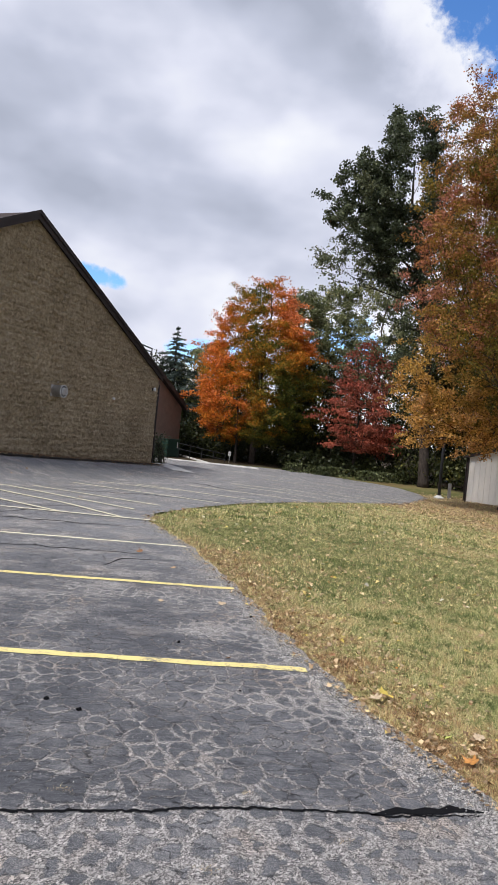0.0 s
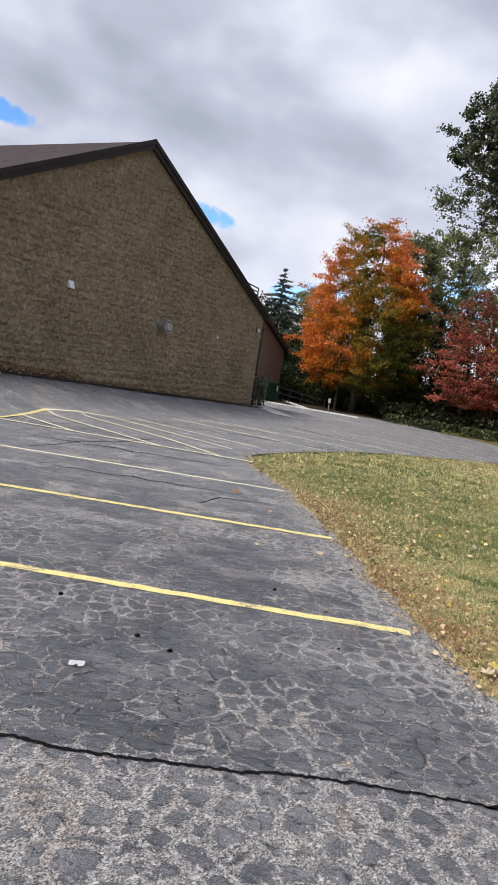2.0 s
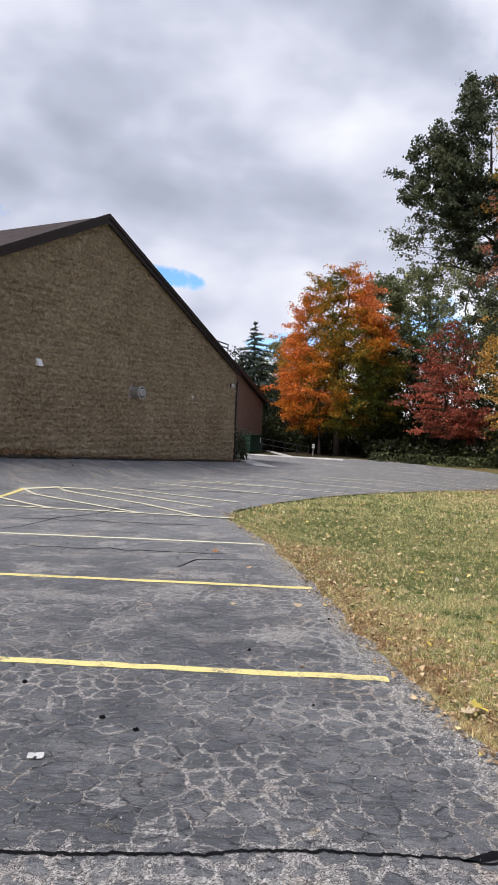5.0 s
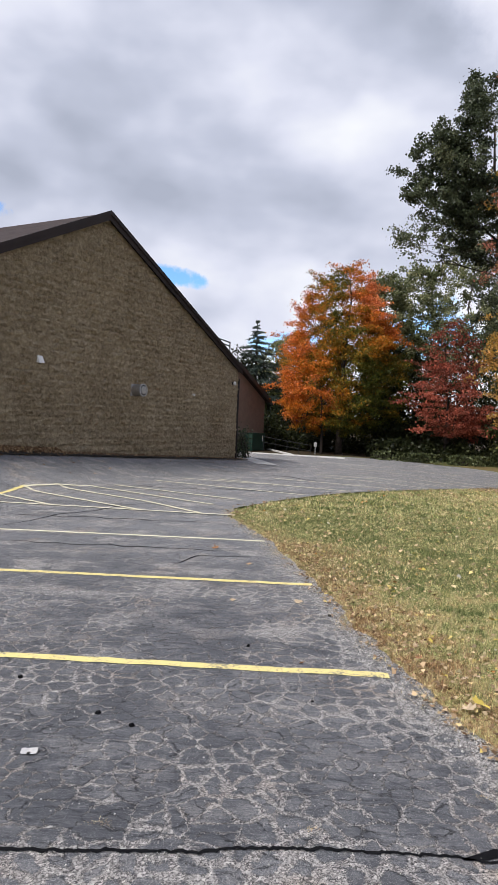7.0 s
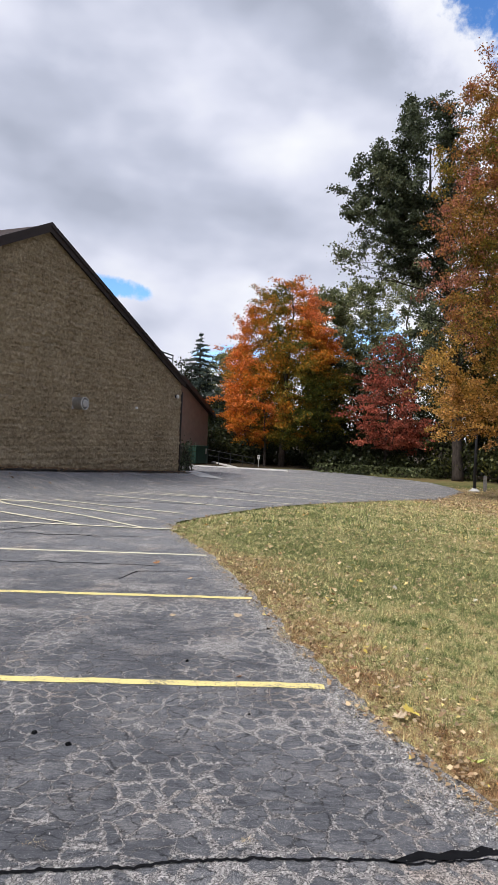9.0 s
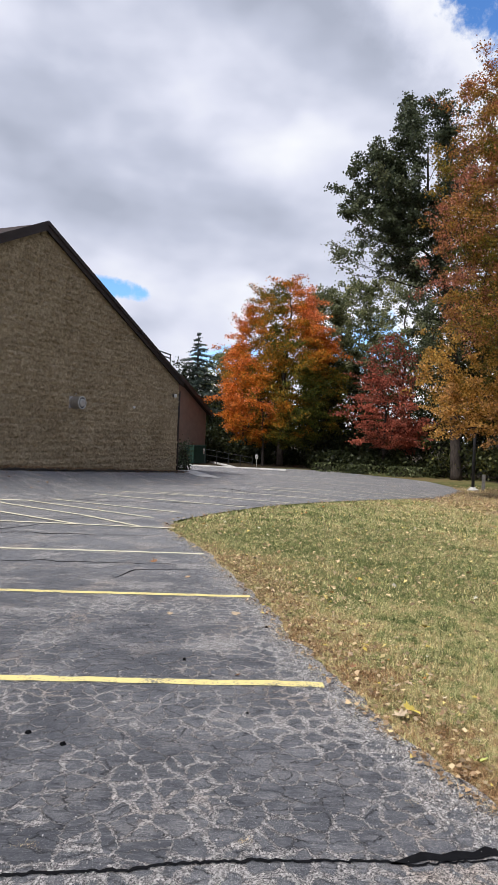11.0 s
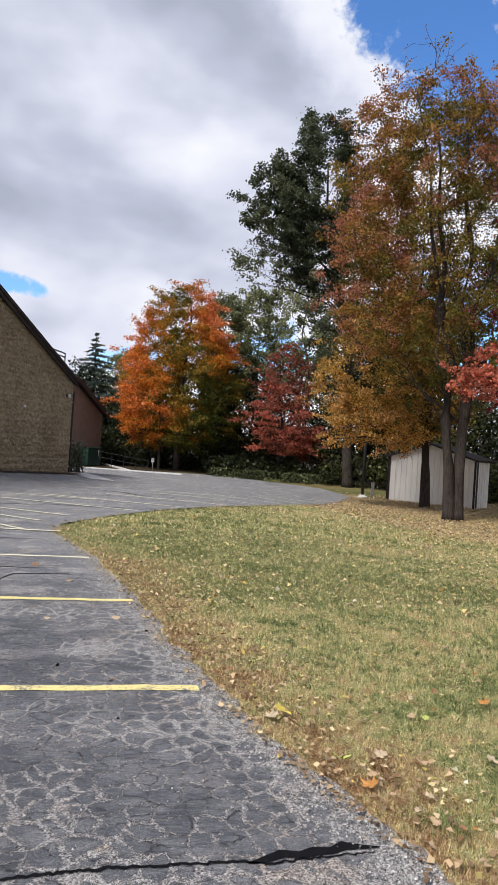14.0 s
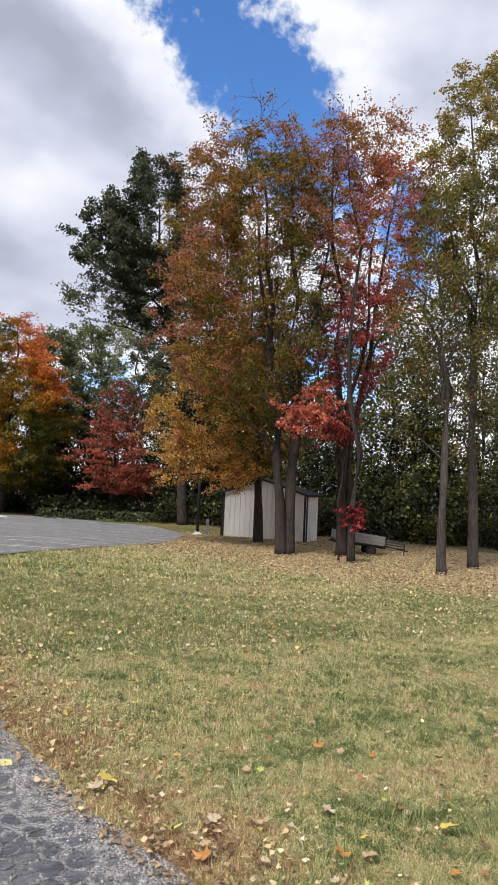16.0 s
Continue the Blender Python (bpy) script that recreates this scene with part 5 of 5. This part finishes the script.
rounded_box(bm, -1.0, 1.55, 0.02, 1.295, 0.56, 0.615, 0.008)
part("bed", bm, M_DARKWOOD, trailer)
bm = bmesh.new()
box(bm, -1.1, 1.7, 0.2, 0.28, 0.46, 0.555), box(bm, -1.1, 1.7, 1.0, 1.08, 0.46, 0.555)
part("frame", bm, M_BLACK, trailer)
for yy in (-0.06, 0.62, 1.28):
    bm = bmesh.new()
    tube(bm, [(1.62, 0.62 + (yy - 0.62) * 0.5, 0.62), (2.95, 0.62 + (yy - 0.62) * 0.25, 0.5)], [0.03, 0.03], 6)
    part("drawbar", bm, M_BLACK, trailer)
for k in range(3):
    bm = bmesh.new()
    rounded_box(bm, 1.62, 2.7, 0.1, 0.14, 0.56 + 0.13 * k, 0.62 + 0.13 * k, 0.006)
    part("rail", bm, M_DARKWOOD, trailer, "dark slatted extension")
for x in (1.7, 2.66):
    bm = bmesh.new()
    rounded_box(bm, x, x + 0.05, 0.141, 0.18, 0.5 if x < 2 else 0.02, 0.95, 0.006)
    part("post", bm, M_DARKWOOD, trailer)
for x in (-0.35, 0.95):
    for y in (-0.02, 1.28):
        bm = bmesh.new()
        lathe(bm, [(0.2, -0.08), (0.27, -0.08), (0.29, -0.04), (0.29, 0.04), (0.27, 0.08), (0.2, 0.08)], 24, pose(x, y + (0.12 if y < 0 else -0.12), 0.29, 90, 0, 0))
        w = part("wheel", bm, M_RUBBER, trailer, "black tyre", True)
        bm = bmesh.new()
        lathe(bm, [(0.17, -0.085), (0.17, 0.085), (0.05, 0.095)], 16, pose(x, y + (0.12 if y < 0 else -0.12), 0.29, 90, 0, 0))
        part("rim", bm, M_DARKWOOD, w)

# ---- small things by the lot ----
px, py = 12.1, 31.9
pole = thing("light_pole", "thin dark lamp post on a concrete foot at the lot's edge", "lamp post", Matrix.Translation((px, py, float(ground_z(px, py)) - 0.02)))
bm = bmesh.new()
lathe(bm, [(0.26, 0), (0.26, 0.06), (0.16, 0.1), (0.12, 0.16)], 16)
part("base", bm, M_CONC, pole)
bm = bmesh.new()
tube(bm, [(0, 0, 0.15), (0, 0, 4.2)], [0.075, 0.06], 10)
part("pole", bm, M_BLACK, pole, smooth=True)
bm = bmesh.new()
rounded_box(bm, -0.2, 0.2, -0.12, 0.12, 4.2, 4.36, 0.03)
part("lamp_head", bm, M_BLACK, pole)
bm = bmesh.new()
rounded_box(bm, -0.07, 0.07, -0.07, 0.07, -0.05, 0.72, 0.02)
post = new("marker_post", mesh_of("marker_post", bm, M_WOOD))
post.matrix_world = Matrix.Translation((12.75, 32.3, float(ground_z(12.75, 32.3))))
tagged(post, "short grey wooden post at the lot's edge", "post")

sign = thing("sign_post", "small white parking sign on a thin post", "sign", Matrix.Translation((2.55, 41.2, -0.15)) @ Matrix.Scale(0.8, 4))
bm = bmesh.new()
tube(bm, [(0, 0, 0), (0, 0, 1.05)], [0.025, 0.025], 6)
part("post", bm, M_GALV, sign)
bm = bmesh.new()
rounded_box(bm, -0.1, 0.1, -0.045, -0.027, 0.72, 1.02, 0.006)
plate = part("plate", bm, M_CONC, sign, "pale grey plate")
bm = bmesh.new()
box(bm, -0.07, 0.07, -0.052, -0.047, 0.9, 0.93), box(bm, -0.07, 0.07, -0.052, -0.047, 0.82, 0.84)
part("lettering", bm, M_GREEN, plate)


def kerb(pts, label):
    ob = thing("kerb", label, "kerb", kind="structure")
    for (x0, y0), (x1, y1) in zip(pts, pts[1:]):
        l = math.hypot(x1 - x0, y1 - y0)
        k = max(1, round(l / 2.4))
        for i in range(k):
            xa, ya = x0 + (x1 - x0) * (i + 0.5) / k, y0 + (y1 - y0) * (i + 0.5) / k
            bm = bmesh.new()
            rounded_box(bm, -l / k / 2 + 0.012, l / k / 2 - 0.012, -0.07, 0.07, -0.05, 0.06, 0.015)
            st = part("kerb_stone", bm, M_CONC, ob)
            st.matrix_world = Matrix.Translation((xa, ya, float(ground_z(xa, ya)))) @ pose(0, 0, 0, 0, 0, math.degrees(math.atan2(y1 - y0, x1 - x0)))
    return ob


kerb([(-1.6, 38.95), (0.11, 38.3), (1.33, 37.85), (3.9, 36.8)], "pale concrete kerb along the lot's far edge")
kerb([(-0.5, 46.8), (0.28, 42.8), (1.15, 38.6)], "pale concrete kerb beside the walk")

rail = thing("handrail", "dark metal handrail along the far walk", "railing", Matrix.Translation((-0.5, 41.6, 0)))
for k in range(5):
    bm = bmesh.new()
    tube(bm, [(k * 0.7, -0.1 * k, -0.05), (k * 0.7, -0.1 * k, 0.9 - 0.1 * k)], [0.022, 0.022], 6)
    part("post", bm, M_BLACK, rail)
for z in (0.55, 0.88):
    bm = bmesh.new()
    tube(bm, [(0, 0, z), (2.8, -0.4, z - 0.4)], [0.02, 0.02], 6)
    part("rail", bm, M_BLACK, rail)

rows = [(-1.32 - 0.02 * k, 30.5 + 0.55 * k, 1.35, 0.2, 300, 0.3) for k in range(3)]
bushes("shrub", "dark evergreen shrub beside the building's corner", rows, "dark", 90, 0.1)

# ---- grass, leaves, litter ----
rng = np.random.default_rng(5)


def scatter(n, x0, x1, y0, y1, dens):
    x, y = rng.uniform(x0, x1, n), rng.uniform(y0, y1, n)
    ok = (x > lawn_edge(y) - 0.02) & (x < 1.1 + y) & (rng.uniform(size=n) < dens(x, y))
    return x[ok], y[ok]


def blades(x, y, length, width, lie=0.0):
    """One pointed blade at each place; lie: 0 standing mown grass, 1 dead thatch lying flat."""
    n = len(x)
    z = ground_z(x, y) - 0.03 + lie * rng.uniform(0.012, 0.034, n)
    az, bend = rng.uniform(0, math.tau, n), rng.uniform(0.2, 1.0, n) ** 0.7
    tuft = 0.45 + 1.15 * value_noise(x * 21, y * 21 + 4) * (0.4 + 1.2 * value_noise(x * 7 + 2, y * 7))
    L = length * rng.uniform(0.5, 1.35, n) * tuft
    side = np.stack([-np.sin(az), np.cos(az), np.zeros(n)], -1) * (width * rng.uniform(0.6, 1.3, n))[:, None]
    b = np.stack([x, y, z], -1)
    rise = L * (np.sqrt(1.15 - bend ** 2 * 0.75) * (1 - lie) + lie * rng.normal(size=n) * 0.22)
    tip = b + np.stack([np.cos(az) * L * bend, np.sin(az) * L * bend, rise], -1)
    return np.stack([b - side, b + side, tip], 1)


def tone(x, y):
    """Patches of dark green, olive and straw at several scales."""
    patch = 0.42 * (value_noise(x * 4.1, y * 4.1) - 0.5) + 0.36 * (value_noise(x * 0.8 + 9, y * 1.9) - 0.5) + 0.75 * (value_noise(x * 17 + 3, y * 17) - 0.5)
    edge = (1 - smooth01((x - lawn_edge(y) - 0.15) / 1.0)) * (1 - smooth01((y - 9) / 4))
    return 0.26 + 0.32 * lawn_dry(x, y) + patch + 0.20 * edge + 0.06 * smooth01((y - 6) / 3)


parts_q, parts_t = [], []
for x0, x1, y0, y1, n, L, W, flat in ((0.7, 5.6, 2.2, 4.6, 360000, 0.040, 0.0018, 0.45), (0.7, 9.0, 4.6, 7.5, 290000, 0.038, 0.0024, 0.4), (-1.0, 15, 7.5, 14, 220000, 0.037, 0.0037, 0.3), (-1.0, 16, 14, 24, 150000, 0.05, 0.0075, 0.0), (4, 20, 22, 32, 50000, 0.06, 0.010, 0.0)):
    x, y = scatter(n, x0, x1, y0, y1, lambda x, y: 1 - 0.6 * litter(x, y))
    down = rng.uniform(size=len(x)) < flat
    for lie, pick in ((0.0, ~down), (1.0, down)):
        px, py = x[pick], y[pick]
        t = tone(px, py) + rng.normal(size=len(px)) * 0.13 + lie * (0.32 + 0.1 * rng.normal(size=len(px)))
        parts_q.append(blades(px, py, L * (1 + 0.5 * lie), W * (1 - 0.25 * lie), lie)), parts_t.append(np.clip(t, 0, 1))
y = rng.uniform(2.3, 13.5, 16000)                                            # dry fringe over the lot's edge
x = lawn_edge(y) + rng.normal(size=len(y)) * 0.07
parts_q.append(blades(x, y, 0.06, 0.0018, 0.6)), parts_t.append(np.clip(0.84 + rng.normal(size=len(y)) * 0.14, 0, 1))
for cx, cy, k in ((1.93, 2.72, 500), (2.28, 2.8, 360), (2.9, 3.1, 320), (1.6, 3.95, 120), (2.75, 3.25, 160), (1.45, 4.35, 120), (3.4, 2.9, 300)):   # lush tufts
    x, y = cx + rng.normal(size=k) * 0.085, cy + rng.normal(size=k) * 0.065
    parts_q.append(blades(x, y, 0.085, 0.0024)), parts_t.append(np.clip(rng.normal(size=k) * 0.1 + 0.15, 0, 1))
grass = quads_object("grass", np.concatenate(parts_q), M_LEAF["grass"], None, np.concatenate(parts_t))
tagged(grass, "short mown grass, green with dry straw patches", "grass", kind="stuff")


def fallen(n, x0, x1, y0, y1, dens, size, lift=0.025, on_lot=False):
    x, y = rng.uniform(x0, x1, n), rng.uniform(y0, y1, n)
    ok = ((x < lawn_edge(y)) if on_lot else (x > lawn_edge(y) - 0.1)) & (rng.uniform(size=n) < dens(x, y))
    x, y = x[ok], y[ok]
    m = len(x)
    c = np.stack([x, y, ground_z(x, y) + lift * rng.uniform(0.5, 1.3, m)], -1)
    az = rng.uniform(0, math.tau, m)
    d = np.stack([np.cos(az), np.sin(az), rng.normal(size=m) * 0.25], -1)
    s = np.stack([-np.sin(az), np.cos(az), rng.normal(size=m) * 0.25], -1)
    L = (size * rng.uniform(0.6, 1.3, m))[:, None]
    k = rng.uniform(0.1, 0.3, (m, 1)) * np.array([0, 0, 1])
    q = [c - d * L * 0.5, c - d * L * 0.1 + s * L * 0.5 + k * L, c + d * L * 0.55, c - d * L * 0.15 - s * L * 0.45 + k * L]
    return np.stack(q, 1)


q = np.concatenate([
    fallen(2000, 0.8, 7, 2.2, 9, lambda x, y: 0.5 + 0 * x, 0.027),
    fallen(8000, -1, 13, 7, 22, lambda x, y: 0.45 + 0.3 * litter(x, y), 0.056),
    fallen(52000, 5, 22, 9, 34, lambda x, y: 0.05 + 0.95 * litter(x, y), 0.06),
    fallen(6500, 0.4, 3.6, 2.2, 10, lambda x, y: 1 - smooth01((x - lawn_edge(y)) / 1.3), 0.036)])
leaves_ob = quads_object("leaf_litter", q, M_LEAF["fallen"], None, np.clip(rng.normal(size=len(q)) * 0.2 + np.where(np.abs(q[:, 0, 0] - lawn_edge(q[:, 0, 1])) < 0.5, 0.3, 0.55 - 0.12 * litter(q[:, 0, 0], q[:, 0, 1])), 0, 1))
tagged(leaves_ob, "tan and yellow fallen leaves lying on the grass", "fallen leaves", kind="stuff")

def pebbles(name, x, y, size, mat, label):
    """Loose angular stones: a squashed four-sided chip each."""
    n = len(x)
    z = ground_z(x, y)
    az, r = rng.uniform(0, math.tau, n), size * rng.uniform(0.4, 1.2, n)
    ring = [np.stack([x + r * np.cos(az + k * math.tau / 4) * rng.uniform(0.7, 1.2, n), y + r * np.sin(az + k * math.tau / 4) * rng.uniform(0.7, 1.2, n), z - 0.001 + 0 * x], -1) for k in range(4)]
    top = [np.stack([x + 0.55 * r * np.cos(az + 0.3 + k * math.tau / 4), y + 0.55 * r * np.sin(az + 0.3 + k * math.tau / 4), z + r * rng.uniform(0.5, 0.95, n)], -1) for k in range(4)]
    q = [np.stack(top, 1)] + [np.stack([ring[k], ring[(k + 1) % 4], top[(k + 1) % 4], top[k]], 1) for k in range(4)]
    ob = quads_object(name, np.concatenate(q), mat, None, np.tile(rng.uniform(size=n), 5))
    return tagged(ob, label, "gravel", kind="stuff")


y = 2.2 + 9.5 * rng.uniform(size=5000) ** 1.5
pebbles("gravel", lawn_edge(y) - np.abs(rng.normal(size=len(y))) * 0.16 + 0.03, y, 0.0075, M_LEAF["stone"], "loose pale gravel along the lot's ragged edge")
y = 1.7 + 5 * rng.uniform(size=2600) ** 1.6
pebbles("gravel", -2.6 + (lawn_edge(y) + 2.6) * rng.uniform(size=len(y)), y, 0.006, M_LEAF["stone"], "small loose stones scattered on the worn asphalt")
x, y = np.array([-0.72, 0.35, -0.95, -0.1, 0.62, -1.6]), np.array([3.55, 4.05, 3.7, 5.1, 6.1, 4.2])
pebbles("asphalt_chip", x, y, 0.024, M_CRACK, "black broken chips of asphalt lying loose")
tufts_q = []
for cx, cy in ((0.27, 2.6), (-0.66, 2.55), (1.12, 2.95), (0.05, 1.95), (0.7, 2.2)):
    k = 60
    tufts_q.append(blades(cx + rng.normal(size=k) * 0.03, cy + rng.normal(size=k) * 0.014, 0.02, 0.0007, 0.5) + np.array([0, 0, 0.03]))
tagged(quads_object("dry_weed", np.concatenate(tufts_q), M_LEAF["grass"], None, np.full(300, 0.82)), "straw-coloured weeds sprouting from the asphalt joints", "weeds", kind="stuff")

# leaf drift at the foot of the block wall
m = 9000
u, w = -20 + 20.2 * rng.uniform(size=m), np.abs(rng.normal(size=m)) * np.where(rng.uniform(size=m) < 0.04, 0.9, 0.24) + 0.06
keep = rng.uniform(size=m) < np.where(u < -10.5, 1.0, 0.28)
u, w = u[keep], w[keep]
x, y = CX + u * UX + w * UY, CY + u * UY - w * UX
c = np.stack([x, y, ground_z(x, y) + 0.02 + 0.14 * np.exp(-w / 0.3) * (u < -10.5)], -1)
drift = quads_object("leaf_drift", leaf_quads(c, 0.06, rng, 0.0), M_LEAF["fallen"], None, np.clip(rng.normal(size=len(c)) * 0.16 + 0.12, 0, 1))
tagged(drift, "brown fallen leaves drifted along the foot of the block wall", "fallen leaves", kind="stuff")
bed = new("bed", mesh_of("bed", ribbon([(CX + t * UX + 0.3 * UY, CY + t * UY - 0.3 * UX) for t in (-20, -12, -8, -4, 0)], 0.95, 0.035, 0.06, 7), simple("dark_humus", (0.035, 0.028, 0.022), 0.95, 0, 6, 0.4, 0.02)))
tagged(bed, "dark soil strip at the foot of the wall", "soil", kind="structure")


def lobed_leaf(seed):
    r = random.Random(seed)
    bm = bmesh.new()
    lobes = ((0, 0.16), (22, 0.36), (45, 0.47), (66, 0.38), (88, 0.55), (108, 0.42), (138, 0.52), (160, 0.40), (180, 0.62), (200, 0.40), (222, 0.52), (254, 0.42), (272, 0.55), (296, 0.38), (316, 0.47), (340, 0.36))
    mid = bm.verts.new((0, 0, 0.03))
    ring = []
    for a, l in lobes:
        l *= r.uniform(0.85, 1.15)
        ring.append(bm.verts.new((l * math.cos(radians(a)), l * math.sin(radians(a)), l * l * r.uniform(0.1, 1.1) * (1 if 60 < a < 300 else 0.4))))
    for a, b in zip(ring, ring[1:] + ring[:1]):
        bm.faces.new((mid, a, b))
    st = [bm.verts.new(c) for c in ((0.05, 0.012, 0.03), (0.05, -0.012, 0.03), (0.42, 0.05, 0.05))]
    bm.faces.new(st)
    return bm


def single_leaf_material(name, color):
    return simple(name, color, 0.65, 0, 0.8, 0.25, 0.004)


TONES = (("pale tan", (0.42, 0.28, 0.165)), ("yellow", (0.52, 0.39, 0.08)), ("cream", (0.46, 0.35, 0.23)), ("rust brown", (0.30, 0.15, 0.07)), ("orange", (0.42, 0.19, 0.05)), ("yellow-green", (0.42, 0.44, 0.12)))
LEAF_MESH = [(tone, mesh_of("fallen_leaf", lobed_leaf(40 + i), single_leaf_material("leaf_" + tone.replace(" ", "_").replace("-", "_"), col))) for i, (tone, col) in enumerate(TONES)]


def lay_leaf(x, y, size, tone, az, tilt=12.0, where="on the grass"):
    name, me = LEAF_MESH[tone]
    ob = new("fallen_leaf", me)
    lift = 0.028 if where == "on the grass" else 0.006
    ob.matrix_world = Matrix.Translation((x, y, float(ground_z(x, y)) + lift)) @ pose(0, 0, 0, tilt, tilt * 0.6, az) @ Matrix.Scale(size, 4)
    tagged(ob, f"curled {name} fallen maple leaf lying {where}", "fallen leaf", "fallen leaves")


for x, y, s, tone, az in ((1.43, 4.08, 0.12, 1, 30), (1.33, 4.0, 0.11, 2, 200), (1.59, 3.37, 0.10, 5, 80), (2.14, 6.14, 0.10, 1, 120), (1.85, 3.40, 0.08, 2, 300), (2.32, 2.86, 0.09, 4, 20), (2.42, 2.78, 0.10, 0, 150),
                          (1.65, 3.05, 0.10, 4, 220), (2.05, 3.3, 0.09, 0, 60), (2.5, 3.3, 0.09, 2, 10), (2.7, 3.5, 0.08, 0, 90), (2.9, 3.2, 0.10, 3, 40), (3.0, 2.9, 0.10, 1, 160), (2.95, 4.2, 0.09, 4, 230)):
    lay_leaf(x, y, s, tone, az)
lr = random.Random(9)
for _ in range(190):
    y = 2.4 + 6.5 * lr.random() ** 1.4
    x = float(lawn_edge(y)) + 0.15 + (1.2 + 0.55 * y) * lr.random()
    lay_leaf(x, y, lr.uniform(0.028, 0.06), lr.choice((0, 0, 0, 0, 1, 2, 2, 3, 3, 3, 4, 5)), lr.uniform(0, 360), lr.uniform(-25, 25))
for x, y, s, tone in ((0.35, 6.55, 0.09, 2), (-0.3, 6.5, 0.06, 2), (-0.7, 9.3, 0.10, 3), (-0.2, 8.3, 0.07, 0), (-2.5, 15.8, 0.1, 0), (0.3, 4.75, 0.05, 3)):
    lay_leaf(x, y, s, tone, lr.uniform(0, 360), 10, "on the asphalt")


def paper_scrap(x, y):
    """A torn, slightly folded bit of card."""
    r = random.Random(3)
    bm = bmesh.new()
    rows = []
    for i in range(6):
        u = -0.042 + 0.084 * i / 5
        half = 0.028 + r.uniform(-0.007, 0.006)
        rows.append([bm.verts.new((u + r.uniform(-0.004, 0.004), v * half, 0.006 + 0.004 * abs(math.sin(2.2 * u / 0.05)) + 0.006 * (v > 0))) for v in (-1, 0, 1)])
    for a, b in zip(rows, rows[1:]):
        for k in range(2):
            bm.faces.new((a[k], b[k], b[k + 1], a[k + 1]))
    top = bm.faces[:]
    bmesh.ops.solidify(bm, geom=top, thickness=0.003)
    ob = new("paper_scrap", mesh_of("paper_scrap", bm, simple("white_card", (0.80, 0.78, 0.76), 0.8, 0, 30, 0.08, 0.001)))
    ob.matrix_world = Matrix.Translation((x, y, float(ground_z(x, y)) + 0.002)) @ pose(0, 0, 0, 0, 0, 8)
    return tagged(ob, "torn scrap of white card lying on the asphalt", "litter")


paper_scrap(-1.18, 3.16)


# ---- block courses of the gable wall ----
COURSE, LONG = 0.215, 0.43
def block_mesh(seed, w=LONG - 0.004, h=COURSE - 0.004):
    """A split-face block: chipped, uneven front standing proud of its joints."""
    r = random.Random(seed)
    bm = bmesh.new()
    nx, nz = 4, 3
    lean = r.uniform(-0.016, 0.016)
    g = []
    for j in range(nz + 1):
        row = []
        for i in range(nx + 1):
            inner = 0 < i < nx and 0 < j < nz
            d = r.uniform(0.0, 0.095) if inner else r.uniform(0.0, 0.026)
            x, z = -w / 2 + w * i / nx, -h / 2 + h * j / nz
            row.append(bm.verts.new((x + (r.uniform(-0.025, 0.025) if inner else 0), -d - lean * (z / h), z + (r.uniform(-0.02, 0.02) if inner else 0))))
        g.append(row)
    for j in range(nz):
        for i in range(nx):
            q = (g[j][i], g[j][i + 1], g[j + 1][i + 1], g[j + 1][i])
            if (i + j + seed) % 2:
                bm.faces.new((q[0], q[1], q[2])), bm.faces.new((q[0], q[2], q[3]))
            else:
                bm.faces.new((q[0], q[1], q[3])), bm.faces.new((q[1], q[2], q[3]))
    rim = g[0][:] + [g[j][nx] for j in range(1, nz + 1)] + g[nz][nx - 1::-1] + [g[j][0] for j in range(nz - 1, 0, -1)]
    back = [bm.verts.new((v.co.x, 0.055, v.co.z)) for v in rim]
    for i in range(len(rim)):
        k = (i + 1) % len(rim)
        bm.faces.new((rim[k], rim[i], back[i], back[k]))
    return bm


VARIANTS = [mesh_of("block", block_mesh(s), M_BLOCK) for s in range(16)]
rest_v, rest_f = [], []
var_v = [np.array([v.co[:] for v in me.vertices]) for me in VARIANTS]
var_f = [[list(p.vertices) for p in me.polygons] for me in VARIANTS]
block_rng = random.Random(4)
row = 0
while row * COURSE < APEX_Z:
    z0 = -0.05 + row * COURSE
    u = U0 + (0 if row % 2 else LONG / 2)
    while u < 0.0:
        a, b = u, min(u + LONG, 0.0)
        u += LONG
        if b - a < 0.06:
            continue
        top = min(rake_z(a), rake_z(b)) - 0.03
        if z0 + COURSE * 0.2 > top:
            continue
        sz = min(1.0, (top - z0) / COURSE)
        sx = (b - a) / LONG
        k = block_rng.randrange(16)
        flip = block_rng.choice((1, -1))
        cx, cz = (a + b) / 2, z0 + COURSE * sz / 2
        if -15.0 < a < -6.6 and 0.55 < z0 < 3.4 and sx == 1 and sz == 1:
            ob = new("block", VARIANTS[k])
            ob.parent = house
            ob.location = (cx, 0, cz)
        else:
            v = var_v[k] * np.array([sx, 1, sz]) + np.array([cx, 0, cz])
            off = sum(len(q) for q in rest_v)
            rest_v.append(v)
            rest_f.extend([[i + off for i in f] for f in var_f[k]])
    row += 1
me = bpy.data.meshes.new("block_courses")
me.from_pydata(np.concatenate(rest_v).tolist(), [], rest_f)
me.materials.append(M_BLOCK)
courses = new("blockwork", me)
courses.parent = house
tagged(courses, kind="stuff")
